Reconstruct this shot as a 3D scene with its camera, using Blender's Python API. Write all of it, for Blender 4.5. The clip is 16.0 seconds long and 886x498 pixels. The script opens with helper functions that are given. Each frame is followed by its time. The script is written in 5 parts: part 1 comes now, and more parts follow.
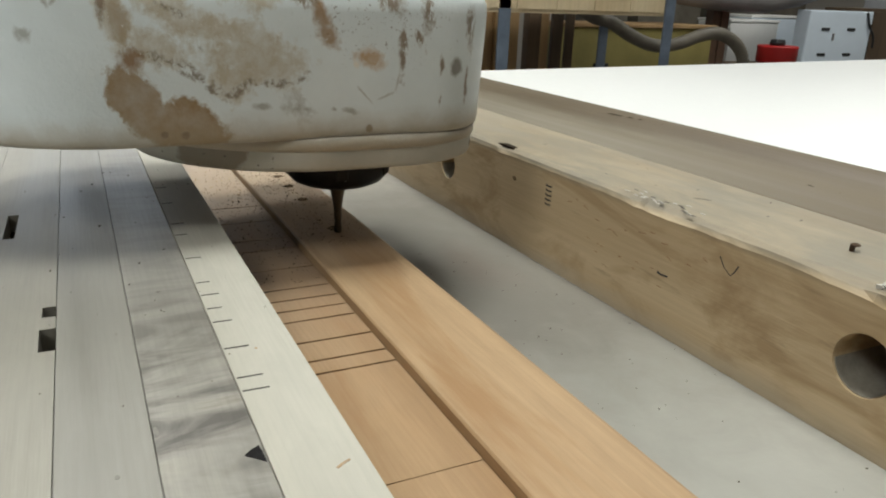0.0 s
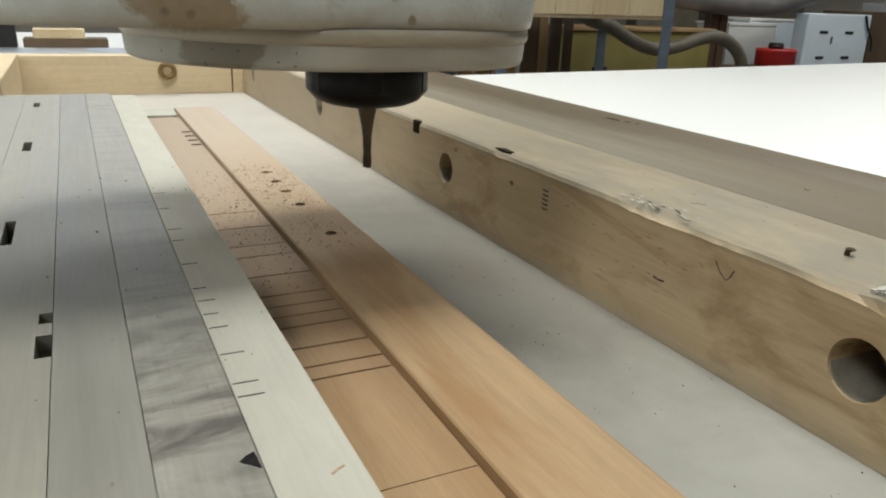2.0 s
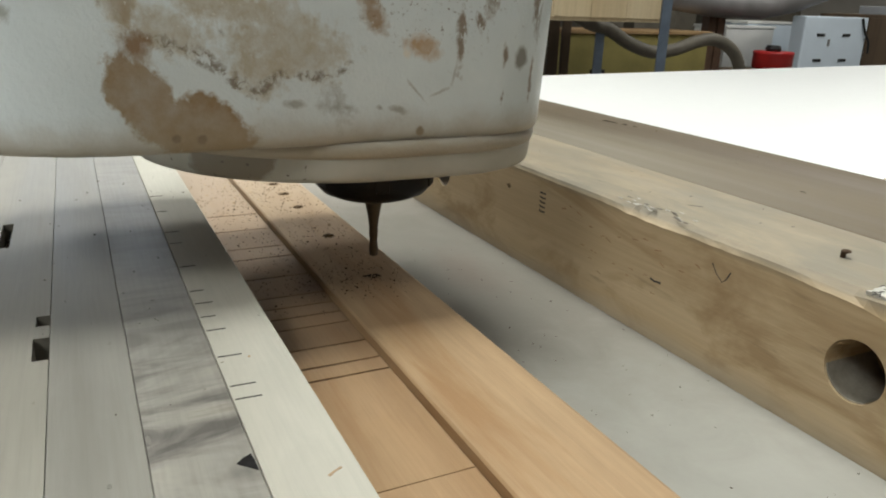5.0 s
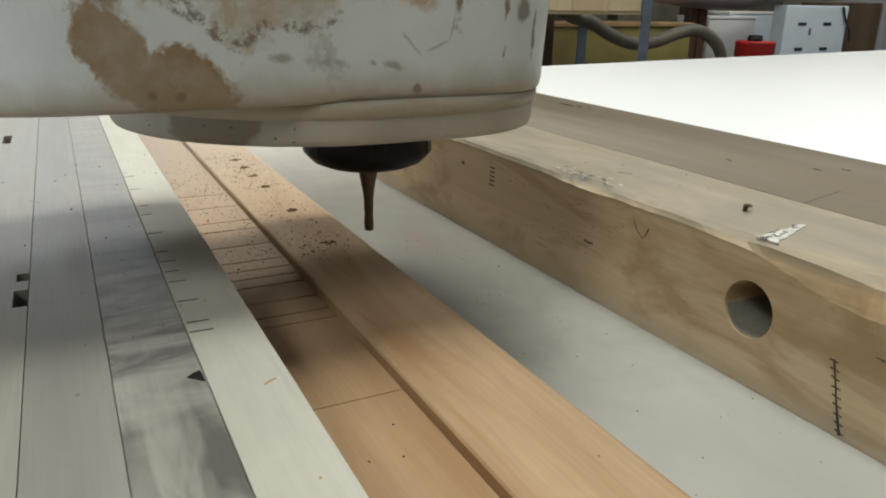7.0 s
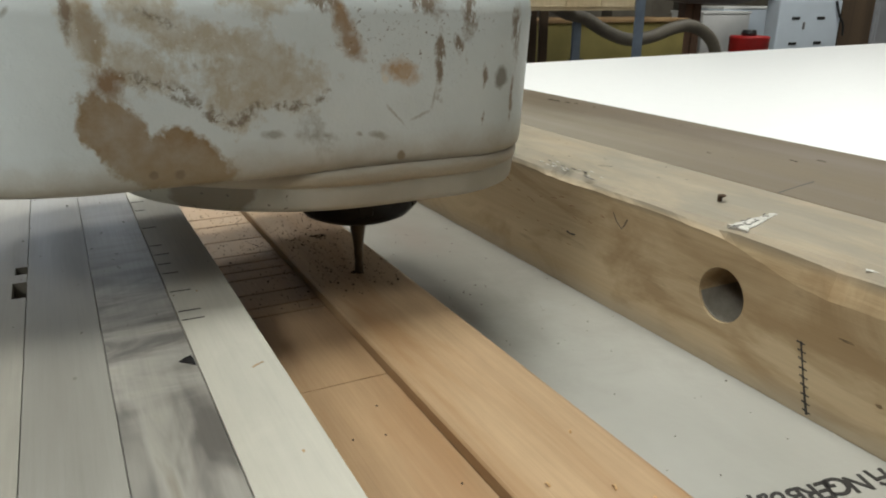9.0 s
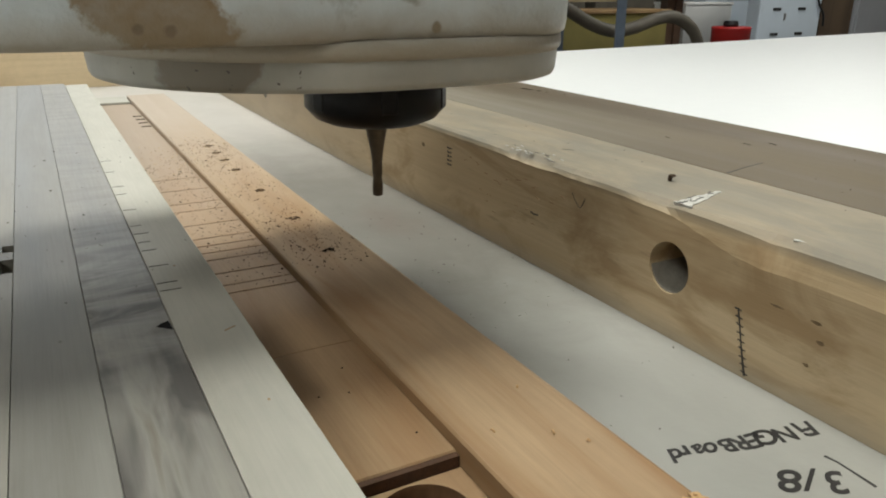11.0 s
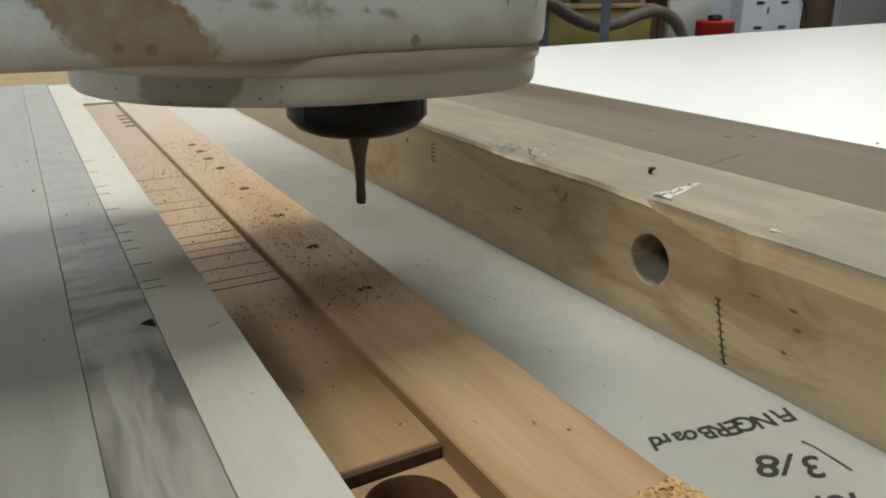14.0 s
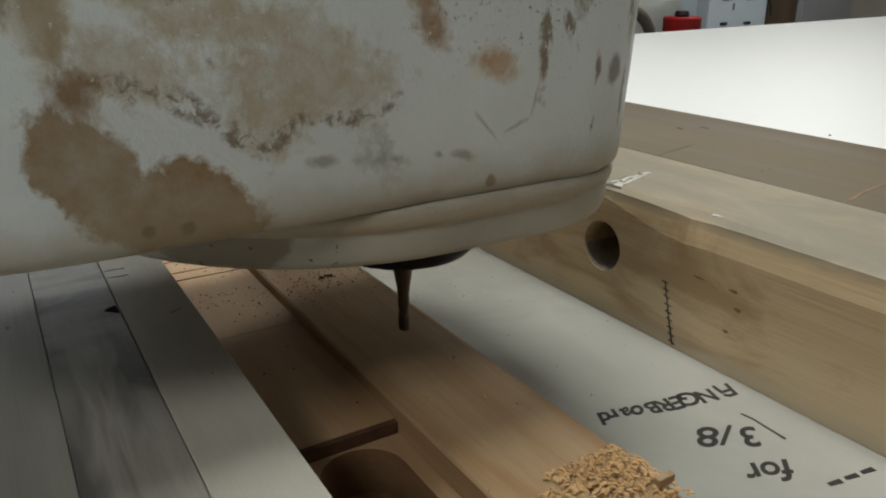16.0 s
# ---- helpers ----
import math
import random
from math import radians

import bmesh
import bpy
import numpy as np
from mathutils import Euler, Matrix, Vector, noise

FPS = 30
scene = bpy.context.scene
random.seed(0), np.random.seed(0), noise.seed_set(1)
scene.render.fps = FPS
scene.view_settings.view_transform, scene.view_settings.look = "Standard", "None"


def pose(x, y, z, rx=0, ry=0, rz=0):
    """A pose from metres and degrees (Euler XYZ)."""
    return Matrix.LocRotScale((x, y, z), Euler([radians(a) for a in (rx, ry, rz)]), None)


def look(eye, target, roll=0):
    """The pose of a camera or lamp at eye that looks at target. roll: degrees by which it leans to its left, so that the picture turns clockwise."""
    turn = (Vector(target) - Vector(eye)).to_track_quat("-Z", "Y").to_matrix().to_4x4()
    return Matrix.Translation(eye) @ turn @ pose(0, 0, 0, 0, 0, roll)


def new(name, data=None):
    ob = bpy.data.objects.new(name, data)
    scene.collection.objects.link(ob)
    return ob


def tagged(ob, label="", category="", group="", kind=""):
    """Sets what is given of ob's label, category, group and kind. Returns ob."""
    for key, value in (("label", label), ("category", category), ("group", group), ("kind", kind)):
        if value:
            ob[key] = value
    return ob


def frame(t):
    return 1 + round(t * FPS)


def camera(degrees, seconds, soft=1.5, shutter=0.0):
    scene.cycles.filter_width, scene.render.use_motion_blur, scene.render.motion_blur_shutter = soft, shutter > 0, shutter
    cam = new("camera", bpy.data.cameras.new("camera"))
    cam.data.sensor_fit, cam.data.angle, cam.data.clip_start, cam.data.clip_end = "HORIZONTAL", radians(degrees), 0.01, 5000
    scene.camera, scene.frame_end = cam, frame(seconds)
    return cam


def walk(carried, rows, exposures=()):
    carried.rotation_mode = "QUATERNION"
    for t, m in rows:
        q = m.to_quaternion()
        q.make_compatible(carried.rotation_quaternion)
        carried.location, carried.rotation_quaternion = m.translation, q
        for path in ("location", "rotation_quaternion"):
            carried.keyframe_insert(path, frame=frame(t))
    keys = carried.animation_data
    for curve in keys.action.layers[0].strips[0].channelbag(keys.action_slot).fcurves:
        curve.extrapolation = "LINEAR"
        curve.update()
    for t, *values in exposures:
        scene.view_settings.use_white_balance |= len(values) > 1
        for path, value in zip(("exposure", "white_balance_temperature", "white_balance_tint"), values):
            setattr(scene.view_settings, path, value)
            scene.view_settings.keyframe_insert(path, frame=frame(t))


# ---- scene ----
cam = camera(61.9, 16.0, soft=2.0)
PATH = [
    (0, (-0.096, -0.08, 0.13), (0.744, 1.614, -0.523), 2.1),
    (0.5, (-0.095, -0.08, 0.13), (0.745, 1.614, -0.52), 2.1),
    (1, (-0.095, -0.08, 0.13), (0.747, 1.614, -0.518), 2.0),
    (1.5, (-0.095, -0.08, 0.13), (0.747, 1.615, -0.516), 2.1),
    (2, (-0.095, -0.081, 0.131), (0.747, 1.615, -0.513), 2.0),
    (2.5, (-0.095, -0.081, 0.131), (0.748, 1.616, -0.51), 2.0),
    (3, (-0.095, -0.081, 0.131), (0.749, 1.616, -0.509), 2.0),
    (3.5, (-0.095, -0.081, 0.131), (0.749, 1.617, -0.506), 2.0),
    (4, (-0.095, -0.081, 0.131), (0.751, 1.616, -0.506), 2.0),
    (6.5, (-0.093, -0.093, 0.132), (0.756, 1.602, -0.504), 1.8),
    (6.7, (-0.09, -0.105, 0.134), (0.763, 1.589, -0.503), 1.6),
    (7, (-0.091, -0.124, 0.127), (0.774, 1.56, -0.517), 0.9),
    (7.2, (-0.091, -0.136, 0.128), (0.777, 1.545, -0.522), 0.7),
    (7.5, (-0.092, -0.137, 0.128), (0.779, 1.541, -0.524), 0.6),
    (8, (-0.092, -0.137, 0.128), (0.78, 1.541, -0.523), 0.5),
    (8.5, (-0.091, -0.137, 0.128), (0.78, 1.542, -0.522), 0.4),
    (9, (-0.091, -0.137, 0.128), (0.779, 1.542, -0.522), 0.4),
    (11.5, (-0.092, -0.163, 0.128), (0.814, 1.488, -0.545), 0.2),
    (12, (-0.092, -0.163, 0.128), (0.82, 1.484, -0.547), 0.1),
    (12.5, (-0.092, -0.163, 0.128), (0.826, 1.48, -0.55), 0.0),
    (13, (-0.092, -0.163, 0.128), (0.828, 1.479, -0.55), -0.1),
    (13.5, (-0.092, -0.163, 0.128), (0.831, 1.476, -0.55), -0.1),
    (14, (-0.091, -0.164, 0.128), (0.832, 1.476, -0.549), -0.2),
    (14.5, (-0.091, -0.164, 0.128), (0.833, 1.476, -0.548), -0.3),
    (15, (-0.091, -0.167, 0.128), (0.84, 1.469, -0.548), -0.3),
    (15.2, (-0.091, -0.175, 0.128), (0.846, 1.457, -0.549), -0.5),
    (15.5, (-0.091, -0.176, 0.128), (0.869, 1.439, -0.557), -0.3),
    (15.7, (-0.091, -0.177, 0.128), (0.883, 1.431, -0.557), -0.1),
    (16, (-0.091, -0.177, 0.128), (0.892, 1.424, -0.558), -0.1),
]
EXPOSURES = [(0, -0.06), (2, -0.1), (3.2, 0.0), (4.2, 0.04), (6.5, -0.12), (9, -0.08), (11.5, -0.2), (14, -0.22), (15.2, -0.3), (16, -0.38)]
walk(cam, [(t, look(eye, target, roll)) for t, eye, target, roll in PATH], EXPOSURES)

# ---- world and light ----
world = bpy.data.worlds.new("workshop_air")
scene.world = world
world.use_nodes = True
world.node_tree.nodes["Background"].inputs[0].default_value = (0.75, 0.85, 1.0, 1)
world.node_tree.nodes["Background"].inputs[1].default_value = 0.17


def lamp(name, x, y, z, sx, sy, power, colour):
    data = bpy.data.lights.new(name, "AREA")
    data.shape, data.size, data.size_y, data.energy, data.color = "RECTANGLE", sx, sy, power, colour
    ob = new(name, data)
    ob.matrix_world = look((x, y, z), (x, y + 0.0001, z - 1))
    return ob


CEIL = 2.35
FLOOR = -0.93
# out of view: overhead, back and left ones follow the shadows, others add fill
LIGHTS = [(0.10, 0.40, 0.72, 0.72, 52), (0.0, 2.4, 1.2, 0.8, 32), (2.9, 2.6, 1.2, 1.1, 16), (5.6, 3.4, 1.2, 1.1, 42), (4.5, -2.6, 1.2, 1.1, 12), (-2.0, -1.0, 1.0, 1.0, 38)]
for lx, ly, sx, sy, pw in LIGHTS:
    lamp("added_lamp", lx, ly, CEIL - 0.1, sx, sy, pw, (0.98, 1.0, 0.94))


# ---- materials ----
class Mat:
    """A principled material with short ways to add nodes."""

    def __init__(self, name, rough=0.5, metal=0.0, spec=0.5):
        self.m = bpy.data.materials.new(name)
        self.m.use_nodes = True
        self.t = self.m.node_tree
        self.b = self.t.nodes["Principled BSDF"]
        self.b.inputs["Roughness"].default_value = rough
        self.b.inputs["Metallic"].default_value = metal
        self.b.inputs["Specular IOR Level"].default_value = spec
        self.co = None

    def node(self, kind):
        return self.t.nodes.new(kind)

    def link(self, a, b):
        self.t.links.new(a, b)

    def coords(self):
        if self.co is None:
            self.co = self.node("ShaderNodeTexCoord").outputs["Object"]
        return self.co

    def mapped(self, scale, loc=(0, 0, 0), rot=(0, 0, 0)):
        n = self.node("ShaderNodeMapping")
        self.link(self.coords(), n.inputs[0])
        n.inputs["Scale"].default_value, n.inputs["Location"].default_value, n.inputs["Rotation"].default_value = scale, loc, rot
        return n.outputs[0]

    def noise(self, scale, size=1.0, detail=4, rough=0.55, distort=0.0, loc=(0, 0, 0), rot=(0, 0, 0)):
        n = self.node("ShaderNodeTexNoise")
        self.link(self.mapped(scale, loc, rot), n.inputs["Vector"])
        n.inputs["Scale"].default_value, n.inputs["Detail"].default_value = size, detail
        n.inputs["Roughness"].default_value, n.inputs["Distortion"].default_value = rough, distort
        return n.outputs["Fac"]

    def ramp(self, fac, stops):
        n = self.node("ShaderNodeValToRGB")
        e = n.color_ramp.elements
        while len(e) < len(stops):
            e.new(0.5)
        for el, (p, c) in zip(e, stops):
            el.position = p
            el.color = (*c, 1) if hasattr(c, "__len__") else (c, c, c, 1)
        self.link(fac, n.inputs[0])
        return n.outputs[0]

    def mix(self, fac, a, b, kind="MIX"):
        n = self.node("ShaderNodeMix")
        n.data_type, n.blend_type = "RGBA", kind
        for v, s in ((fac, n.inputs[0]), (a, n.inputs[6]), (b, n.inputs[7])):
            if hasattr(v, "links"):
                self.link(v, s)
            elif hasattr(v, "__len__"):
                s.default_value = (*v, 1)
            else:
                s.default_value = v
        return n.outputs[2]

    def math(self, op, a, b=0.0):
        n = self.node("ShaderNodeMath")
        n.operation = op
        for v, s in ((a, n.inputs[0]), (b, n.inputs[1])):
            if hasattr(v, "links"):
                self.link(v, s)
            else:
                s.default_value = v
        return n.outputs[0]

    def colour(self, c):
        if hasattr(c, "links"):
            self.link(c, self.b.inputs["Base Color"])
        else:
            self.b.inputs["Base Color"].default_value = (*c, 1)

    def bump(self, fac, strength=0.2, dist=0.001):
        n = self.node("ShaderNodeBump")
        n.inputs["Strength"].default_value, n.inputs["Distance"].default_value = strength, dist
        self.link(fac, n.inputs["Height"])
        self.link(n.outputs[0], self.b.inputs["Normal"])

    def roughness(self, fac, lo, hi):
        self.link(self.ramp(fac, [(0.3, lo), (0.7, hi)]), self.b.inputs["Roughness"])

    def near2(self, px, py, rx, ry, wobble, size, soft):
        """A ragged mask round (px, py) on a level face."""
        mp = self.node("ShaderNodeMapping")
        mp.vector_type = "TEXTURE"
        self.link(self.coords(), mp.inputs[0])
        mp.inputs["Location"].default_value, mp.inputs["Scale"].default_value = (px, py, 0), (rx, ry, 1000)
        ln = self.node("ShaderNodeVectorMath")
        ln.operation = "LENGTH"
        self.link(mp.outputs[0], ln.inputs[0])
        n = self.noise((1, 0.6, 1), size, 5, 0.62, 0.3, (px * 7, py * 3, 0))
        d = self.math("ADD", ln.outputs["Value"], self.math("MULTIPLY", self.math("SUBTRACT", n, 0.5), wobble))
        return self.ramp(d, [(max(0.02, 0.8 - soft), 1.0), (1.0, 0.0)])

    def near(self, px, pz, rx, rz, wobble, size, tilt=0.0, soft=0.12):
        """A mask round the place (px, pz) of a thing's own x and z, with a ragged edge."""
        sep = self.node("ShaderNodeSeparateXYZ")
        m = self.node("ShaderNodeMapping")
        m.vector_type = "TEXTURE"
        self.link(self.coords(), m.inputs[0])
        m.inputs["Location"].default_value = (px, 0, pz)
        m.inputs["Rotation"].default_value = (0, radians(tilt), 0)
        m.inputs["Scale"].default_value = (rx, 1, rz)
        self.link(m.outputs[0], sep.inputs[0])
        d = self.math("ADD", self.math("POWER", self.math("ABSOLUTE", sep.outputs[0]), 2.0), self.math("POWER", self.math("ABSOLUTE", sep.outputs[2]), 2.0))
        n = self.noise((1, 1, 1), size, 5, 0.65, 0.3, (px * 7, 0, pz * 9))
        d = self.math("ADD", d, self.math("MULTIPLY", self.math("SUBTRACT", n, 0.5), wobble))
        return self.ramp(d, [(0.75, 1.0), (0.75 + soft, 0.0)])


def wood(name, dark, light, along="y", fine=900, coarse=60, rough=0.6, stain=None, contrast=1.0, loc=(0, 0, 0), waves=None, spec=0.3, dust=None):
    m = Mat(name, rough, spec=spec)
    s = {"x": (0.035, 1, 1), "y": (1, 0.035, 1), "z": (1, 1, 0.035)}[along]
    broad = m.noise(s, coarse, 5, 0.6, 0.6, loc)
    grain = m.noise(s, fine, 3, 0.6, 0.0, loc)
    c = m.ramp(broad, [(0.5 - 0.22 / contrast, dark), (0.5 + 0.22 / contrast, light)])
    g = m.ramp(grain, [(0.35, 0.72), (0.6, 1.0)])
    c = m.mix(0.26 * contrast, c, g, "MULTIPLY")
    c = m.mix(0.3, c, m.ramp(m.noise((1, 0.4, 1), 75, 5, 0.65, 0.6, (loc[0] + 1.7, 2, 0)), [(0.3, 0.72), (0.65, 1.0)]), "MULTIPLY")
    if waves:
        # smoky figure: across the plank at one end, lengthwise at the other, fading out beyond
        across = m.noise((0.35, 1.3, 1), waves[0] * 1.15, 4, 0.6, 1.3, loc, (0, 0, 0.25))
        length = m.noise((1.9, 0.30, 1), waves[0] * 1.5, 3, 0.5, 0.5, loc, (0, 0, -0.15))
        sep = m.node("ShaderNodeSeparateXYZ")
        m.link(m.coords(), sep.inputs[0])
        near_end = m.ramp(m.math("MULTIPLY", m.math("ADD", sep.outputs[1], 0.2), 2.0), [(0.47, 1.0), (0.58, 0.0)])
        fade = m.ramp(m.math("MULTIPLY", m.math("ADD", sep.outputs[1], 0.2), 2.0), [(0.62, 1.0), (0.82, 0.25)])
        w = m.math("ADD", m.math("MULTIPLY", length, near_end), m.math("MULTIPLY", across, m.math("SUBTRACT", 1.0, near_end)))
        k = m.ramp(w, [(0.36, waves[1]), (0.55, (1, 1, 1)), (0.62, (1.12, 1.12, 1.1)), (0.72, waves[2])])
        c = m.mix(fade, c, m.mix(1.0, c, k, "MULTIPLY"))
    if stain:
        big = m.noise((1, 0.16, 1), stain[0], 5, 0.62, 0.8, (loc[0] + 3.1, loc[1], loc[2]))
        c = m.mix(m.ramp(big, [(0.48, 0.0), (0.68, stain[2])]), c, stain[1])
    if dust:
        # settled dust and painted far glare: from y, to y, how much, its colour
        sp = m.node("ShaderNodeSeparateXYZ")
        m.link(m.coords(), sp.inputs[0])
        d = m.math("ADD", sp.outputs[1], m.math("MULTIPLY", m.math("SUBTRACT", m.noise((1, 0.7, 1), 45, 5, 0.6), 0.5), 0.12))
        c = m.mix(m.ramp(d, [(dust[0], 0.0), (dust[1], dust[2])]), c, dust[3])
    m.colour(c)
    m.roughness(broad, rough - 0.1, rough + 0.12)
    m.bump(grain, 0.18, 0.0006)
    return m.m


def plain(name, c, rough=0.5, metal=0.0, vary=0.15, size=30, bump=0.0, spec=0.4):
    m = Mat(name, rough, metal, spec)
    n = m.noise((1, 1, 1), size, 5, 0.6)
    m.colour(m.ramp(n, [(0.3, tuple(v * (1 - vary) for v in c)), (0.7, tuple(min(1, v * (1 + vary)) for v in c))]))
    m.roughness(n, max(0.03, rough - 0.08), min(1, rough + 0.1))
    if bump:
        m.bump(m.noise((1, 1, 1), size * 8, 3), bump, 0.001)
    return m.m


def rail_wood():
    """Pine with reddish-brown patches on its face, grey dust on its top and along its foot."""
    m = Mat("rail_wood", 0.55, spec=0.3)
    broad = m.noise((1, 0.05, 1), 34, 5, 0.6, 0.8)
    grain = m.noise((1, 0.035, 1), 620, 3, 0.6)
    c = m.ramp(broad, [(0.28, (0.47, 0.345, 0.20)), (0.72, (0.62, 0.49, 0.315))])
    c = m.mix(0.22, c, m.ramp(grain, [(0.35, 0.72), (0.6, 1.0)]), "MULTIPLY")
    patch = m.noise((1, 0.45, 1.2), 24, 5, 0.62, 0.9, (3, 0, 1))
    c = m.mix(m.ramp(patch, [(0.47, 0.0), (0.64, 0.62)]), c, (0.29, 0.18, 0.082))
    dark = m.noise((1, 0.16, 1.5), 60, 5, 0.65, 1.4, (7, 2, 1))
    c = m.mix(m.ramp(dark, [(0.62, 0.0), (0.76, 0.45)]), c, (0.15, 0.105, 0.062))
    sep = m.node("ShaderNodeSeparateXYZ")
    m.link(m.coords(), sep.inputs[0])
    cloud = m.noise((1, 0.35, 1), 40, 5, 0.65, 0.5, (1, 5, 2))
    top = m.math("MULTIPLY", m.ramp(m.math("MULTIPLY", m.math("SUBTRACT", sep.outputs[2], 0.03), 100.0), [(0.05, 0.0), (0.5, 1.0)]), m.ramp(cloud, [(0.32, 0.65), (0.6, 0.97)]))
    c = m.mix(top, c, (0.205, 0.182, 0.14))
    foot = m.math("ADD", sep.outputs[2], m.math("MULTIPLY", m.math("SUBTRACT", cloud, 0.5), 0.02))
    c = m.mix(m.ramp(m.math("MULTIPLY", m.math("ADD", foot, 0.0255), 20.0), [(0.03, 0.55), (0.22, 0.0)]), c, (0.42, 0.37, 0.29))
    # rail painted paler with distance, for window glare and dust
    c = m.mix(m.ramp(m.math("ADD", sep.outputs[1], m.math("MULTIPLY", m.math("SUBTRACT", cloud, 0.5), 0.25)), [(0.35, 0.0), (0.75, 0.75)]), c, (0.52, 0.44, 0.33))
    m.colour(c)
    m.roughness(broad, 0.5, 0.68)
    m.bump(grain, 0.25, 0.0006)
    return m.m


def tray_paint():
    """Off-white paint, darker and greyer around the drilling, its far end whitened for window glare and dust."""
    m = Mat("tray_board_paint", 0.5, spec=0.4)
    n = m.noise((1, 0.6, 1), 18, 5, 0.6, 0.4)
    c = m.ramp(n, [(0.3, (0.275, 0.27, 0.243)), (0.7, (0.345, 0.34, 0.308))])
    sep = m.node("ShaderNodeSeparateXYZ")
    m.link(m.coords(), sep.inputs[0])
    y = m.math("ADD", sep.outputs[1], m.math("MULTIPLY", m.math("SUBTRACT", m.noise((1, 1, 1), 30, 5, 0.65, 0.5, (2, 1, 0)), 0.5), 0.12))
    # darker, greyer zone along y, weaker towards the far end
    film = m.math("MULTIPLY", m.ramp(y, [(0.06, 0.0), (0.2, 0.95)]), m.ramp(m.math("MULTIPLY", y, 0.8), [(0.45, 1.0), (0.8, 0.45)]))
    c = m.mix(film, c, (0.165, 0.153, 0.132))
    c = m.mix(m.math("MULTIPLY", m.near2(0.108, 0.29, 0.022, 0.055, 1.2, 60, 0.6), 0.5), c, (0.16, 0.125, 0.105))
    # window glare on the far end painted as a pale coat, with dust
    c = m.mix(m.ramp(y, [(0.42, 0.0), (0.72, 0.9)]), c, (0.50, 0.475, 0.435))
    m.colour(c)
    m.roughness(n, 0.42, 0.62)
    m.bump(m.noise((1, 1, 1), 300, 3), 0.08, 0.001)
    return m.m


def outer_wood():
    """Brown plank, darker towards one edge, with pale dust along the other."""
    m = Mat("outer_rail_wood", 0.55, spec=0.3)
    broad = m.noise((1, 0.035, 1), 24, 5, 0.6, 0.6, (5, 0, 0))
    grain = m.noise((1, 0.035, 1), 420, 3, 0.6, 0.0, (5, 0, 0))
    c = m.ramp(broad, [(0.28, (0.095, 0.071, 0.042)), (0.72, (0.145, 0.114, 0.071))])
    c = m.mix(0.26, c, m.ramp(grain, [(0.35, 0.72), (0.6, 1.0)]), "MULTIPLY")
    sep = m.node("ShaderNodeSeparateXYZ")
    m.link(m.coords(), sep.inputs[0])
    edge = m.math("ADD", sep.outputs[0], m.math("MULTIPLY", m.math("SUBTRACT", m.noise((1, 0.12, 1), 30, 5, 0.6, 0.6, (2, 1, 0)), 0.5), 0.10))
    edge_dark = m.ramp(m.math("MULTIPLY", m.math("SUBTRACT", edge, 0.2), 5.0), [(0.42, 0.0), (0.72, 0.55)])
    c = m.mix(edge_dark, c, (0.088, 0.062, 0.036))
    far = m.ramp(sep.outputs[1], [(0.12, 0.0), (0.32, 1.0)])
    dust = m.math("MULTIPLY", m.ramp(m.math("MULTIPLY", m.math("SUBTRACT", edge, 0.2), 5.0), [(0.2, 0.85), (0.5, 0.0)]), far)
    c = m.mix(dust, c, (0.20, 0.176, 0.136))
    m.colour(c)
    m.roughness(broad, 0.45, 0.67)
    m.bump(grain, 0.18, 0.0006)
    return m.m


M = {}
M["rail"] = rail_wood()
M["outer"] = outer_wood()
M["fence"] = wood("fence_wood", (0.60, 0.47, 0.29), (0.72, 0.59, 0.40), "x", 260, 14, 0.6, loc=(2, 2, 0))
M["plank_a"] = wood("plank_maple_a", (0.211, 0.200, 0.177), (0.288, 0.278, 0.249), "y", 900, 60, 0.4, (30, (0.225, 0.212, 0.19), 0.6), spec=0.5)
M["plank_b"] = wood("plank_maple_b", (0.237, 0.224, 0.198), (0.327, 0.312, 0.280), "y", 800, 45, 0.4, None, 1.2, (4, 0, 0), (40, (0.38, 0.37, 0.37), (0.85, 0.81, 0.76)), 0.5)
M["plank_c"] = wood("plank_maple_c", (0.238, 0.223, 0.189), (0.326, 0.310, 0.268), "y", 700, 40, 0.42, (24, (0.27, 0.25, 0.22), 0.5), 1.0, (8, 0, 0), None, 0.5)
M["cream"] = wood("cream_strip_wood", (0.414, 0.398, 0.339), (0.502, 0.486, 0.427), "y", 900, 40, 0.55, (25, (0.46, 0.44, 0.36), 0.35), 0.6, (11, 0, 0))
# on these two the dust colour also carries the far glare
M["blank"] = wood("fingerboard_wood", (0.318, 0.198, 0.104), (0.395, 0.262, 0.146), "y", 900, 45, 0.55, (34, (0.29, 0.155, 0.068), 0.7), 1.2, (13, 0, 0), dust=(0.11, 0.5, 0.75, (0.38, 0.315, 0.25)))
M["strip"] = wood("strip_wood", (0.345, 0.224, 0.122), (0.44, 0.305, 0.178), "y", 1000, 70, 0.55, (38, (0.29, 0.165, 0.075), 0.8), 1.4, (17, 0, 0), dust=(0.22, 0.62, 0.85, (0.46, 0.39, 0.315)))
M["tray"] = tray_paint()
M["table"] = plain("white_melamine", (0.78, 0.79, 0.785), 0.4, 0, 0.01, 40)
M["ink"] = plain("ink", (0.02, 0.018, 0.017), 0.6, 0, 0.3, 300)
M["pencil"] = plain("pencil_line", (0.05, 0.045, 0.04), 0.6, 0, 0.3, 300)
# near-black, for dark nicks and for shade painted into cavities
M["hole"] = plain("nick_and_cavity_shade", (0.03, 0.022, 0.015), 0.95, 0, 0.3, 80, 0, 0.05)
M["steel"] = plain("black_oxide_steel", (0.012, 0.011, 0.011), 0.42, 0.6, 0.3, 200)
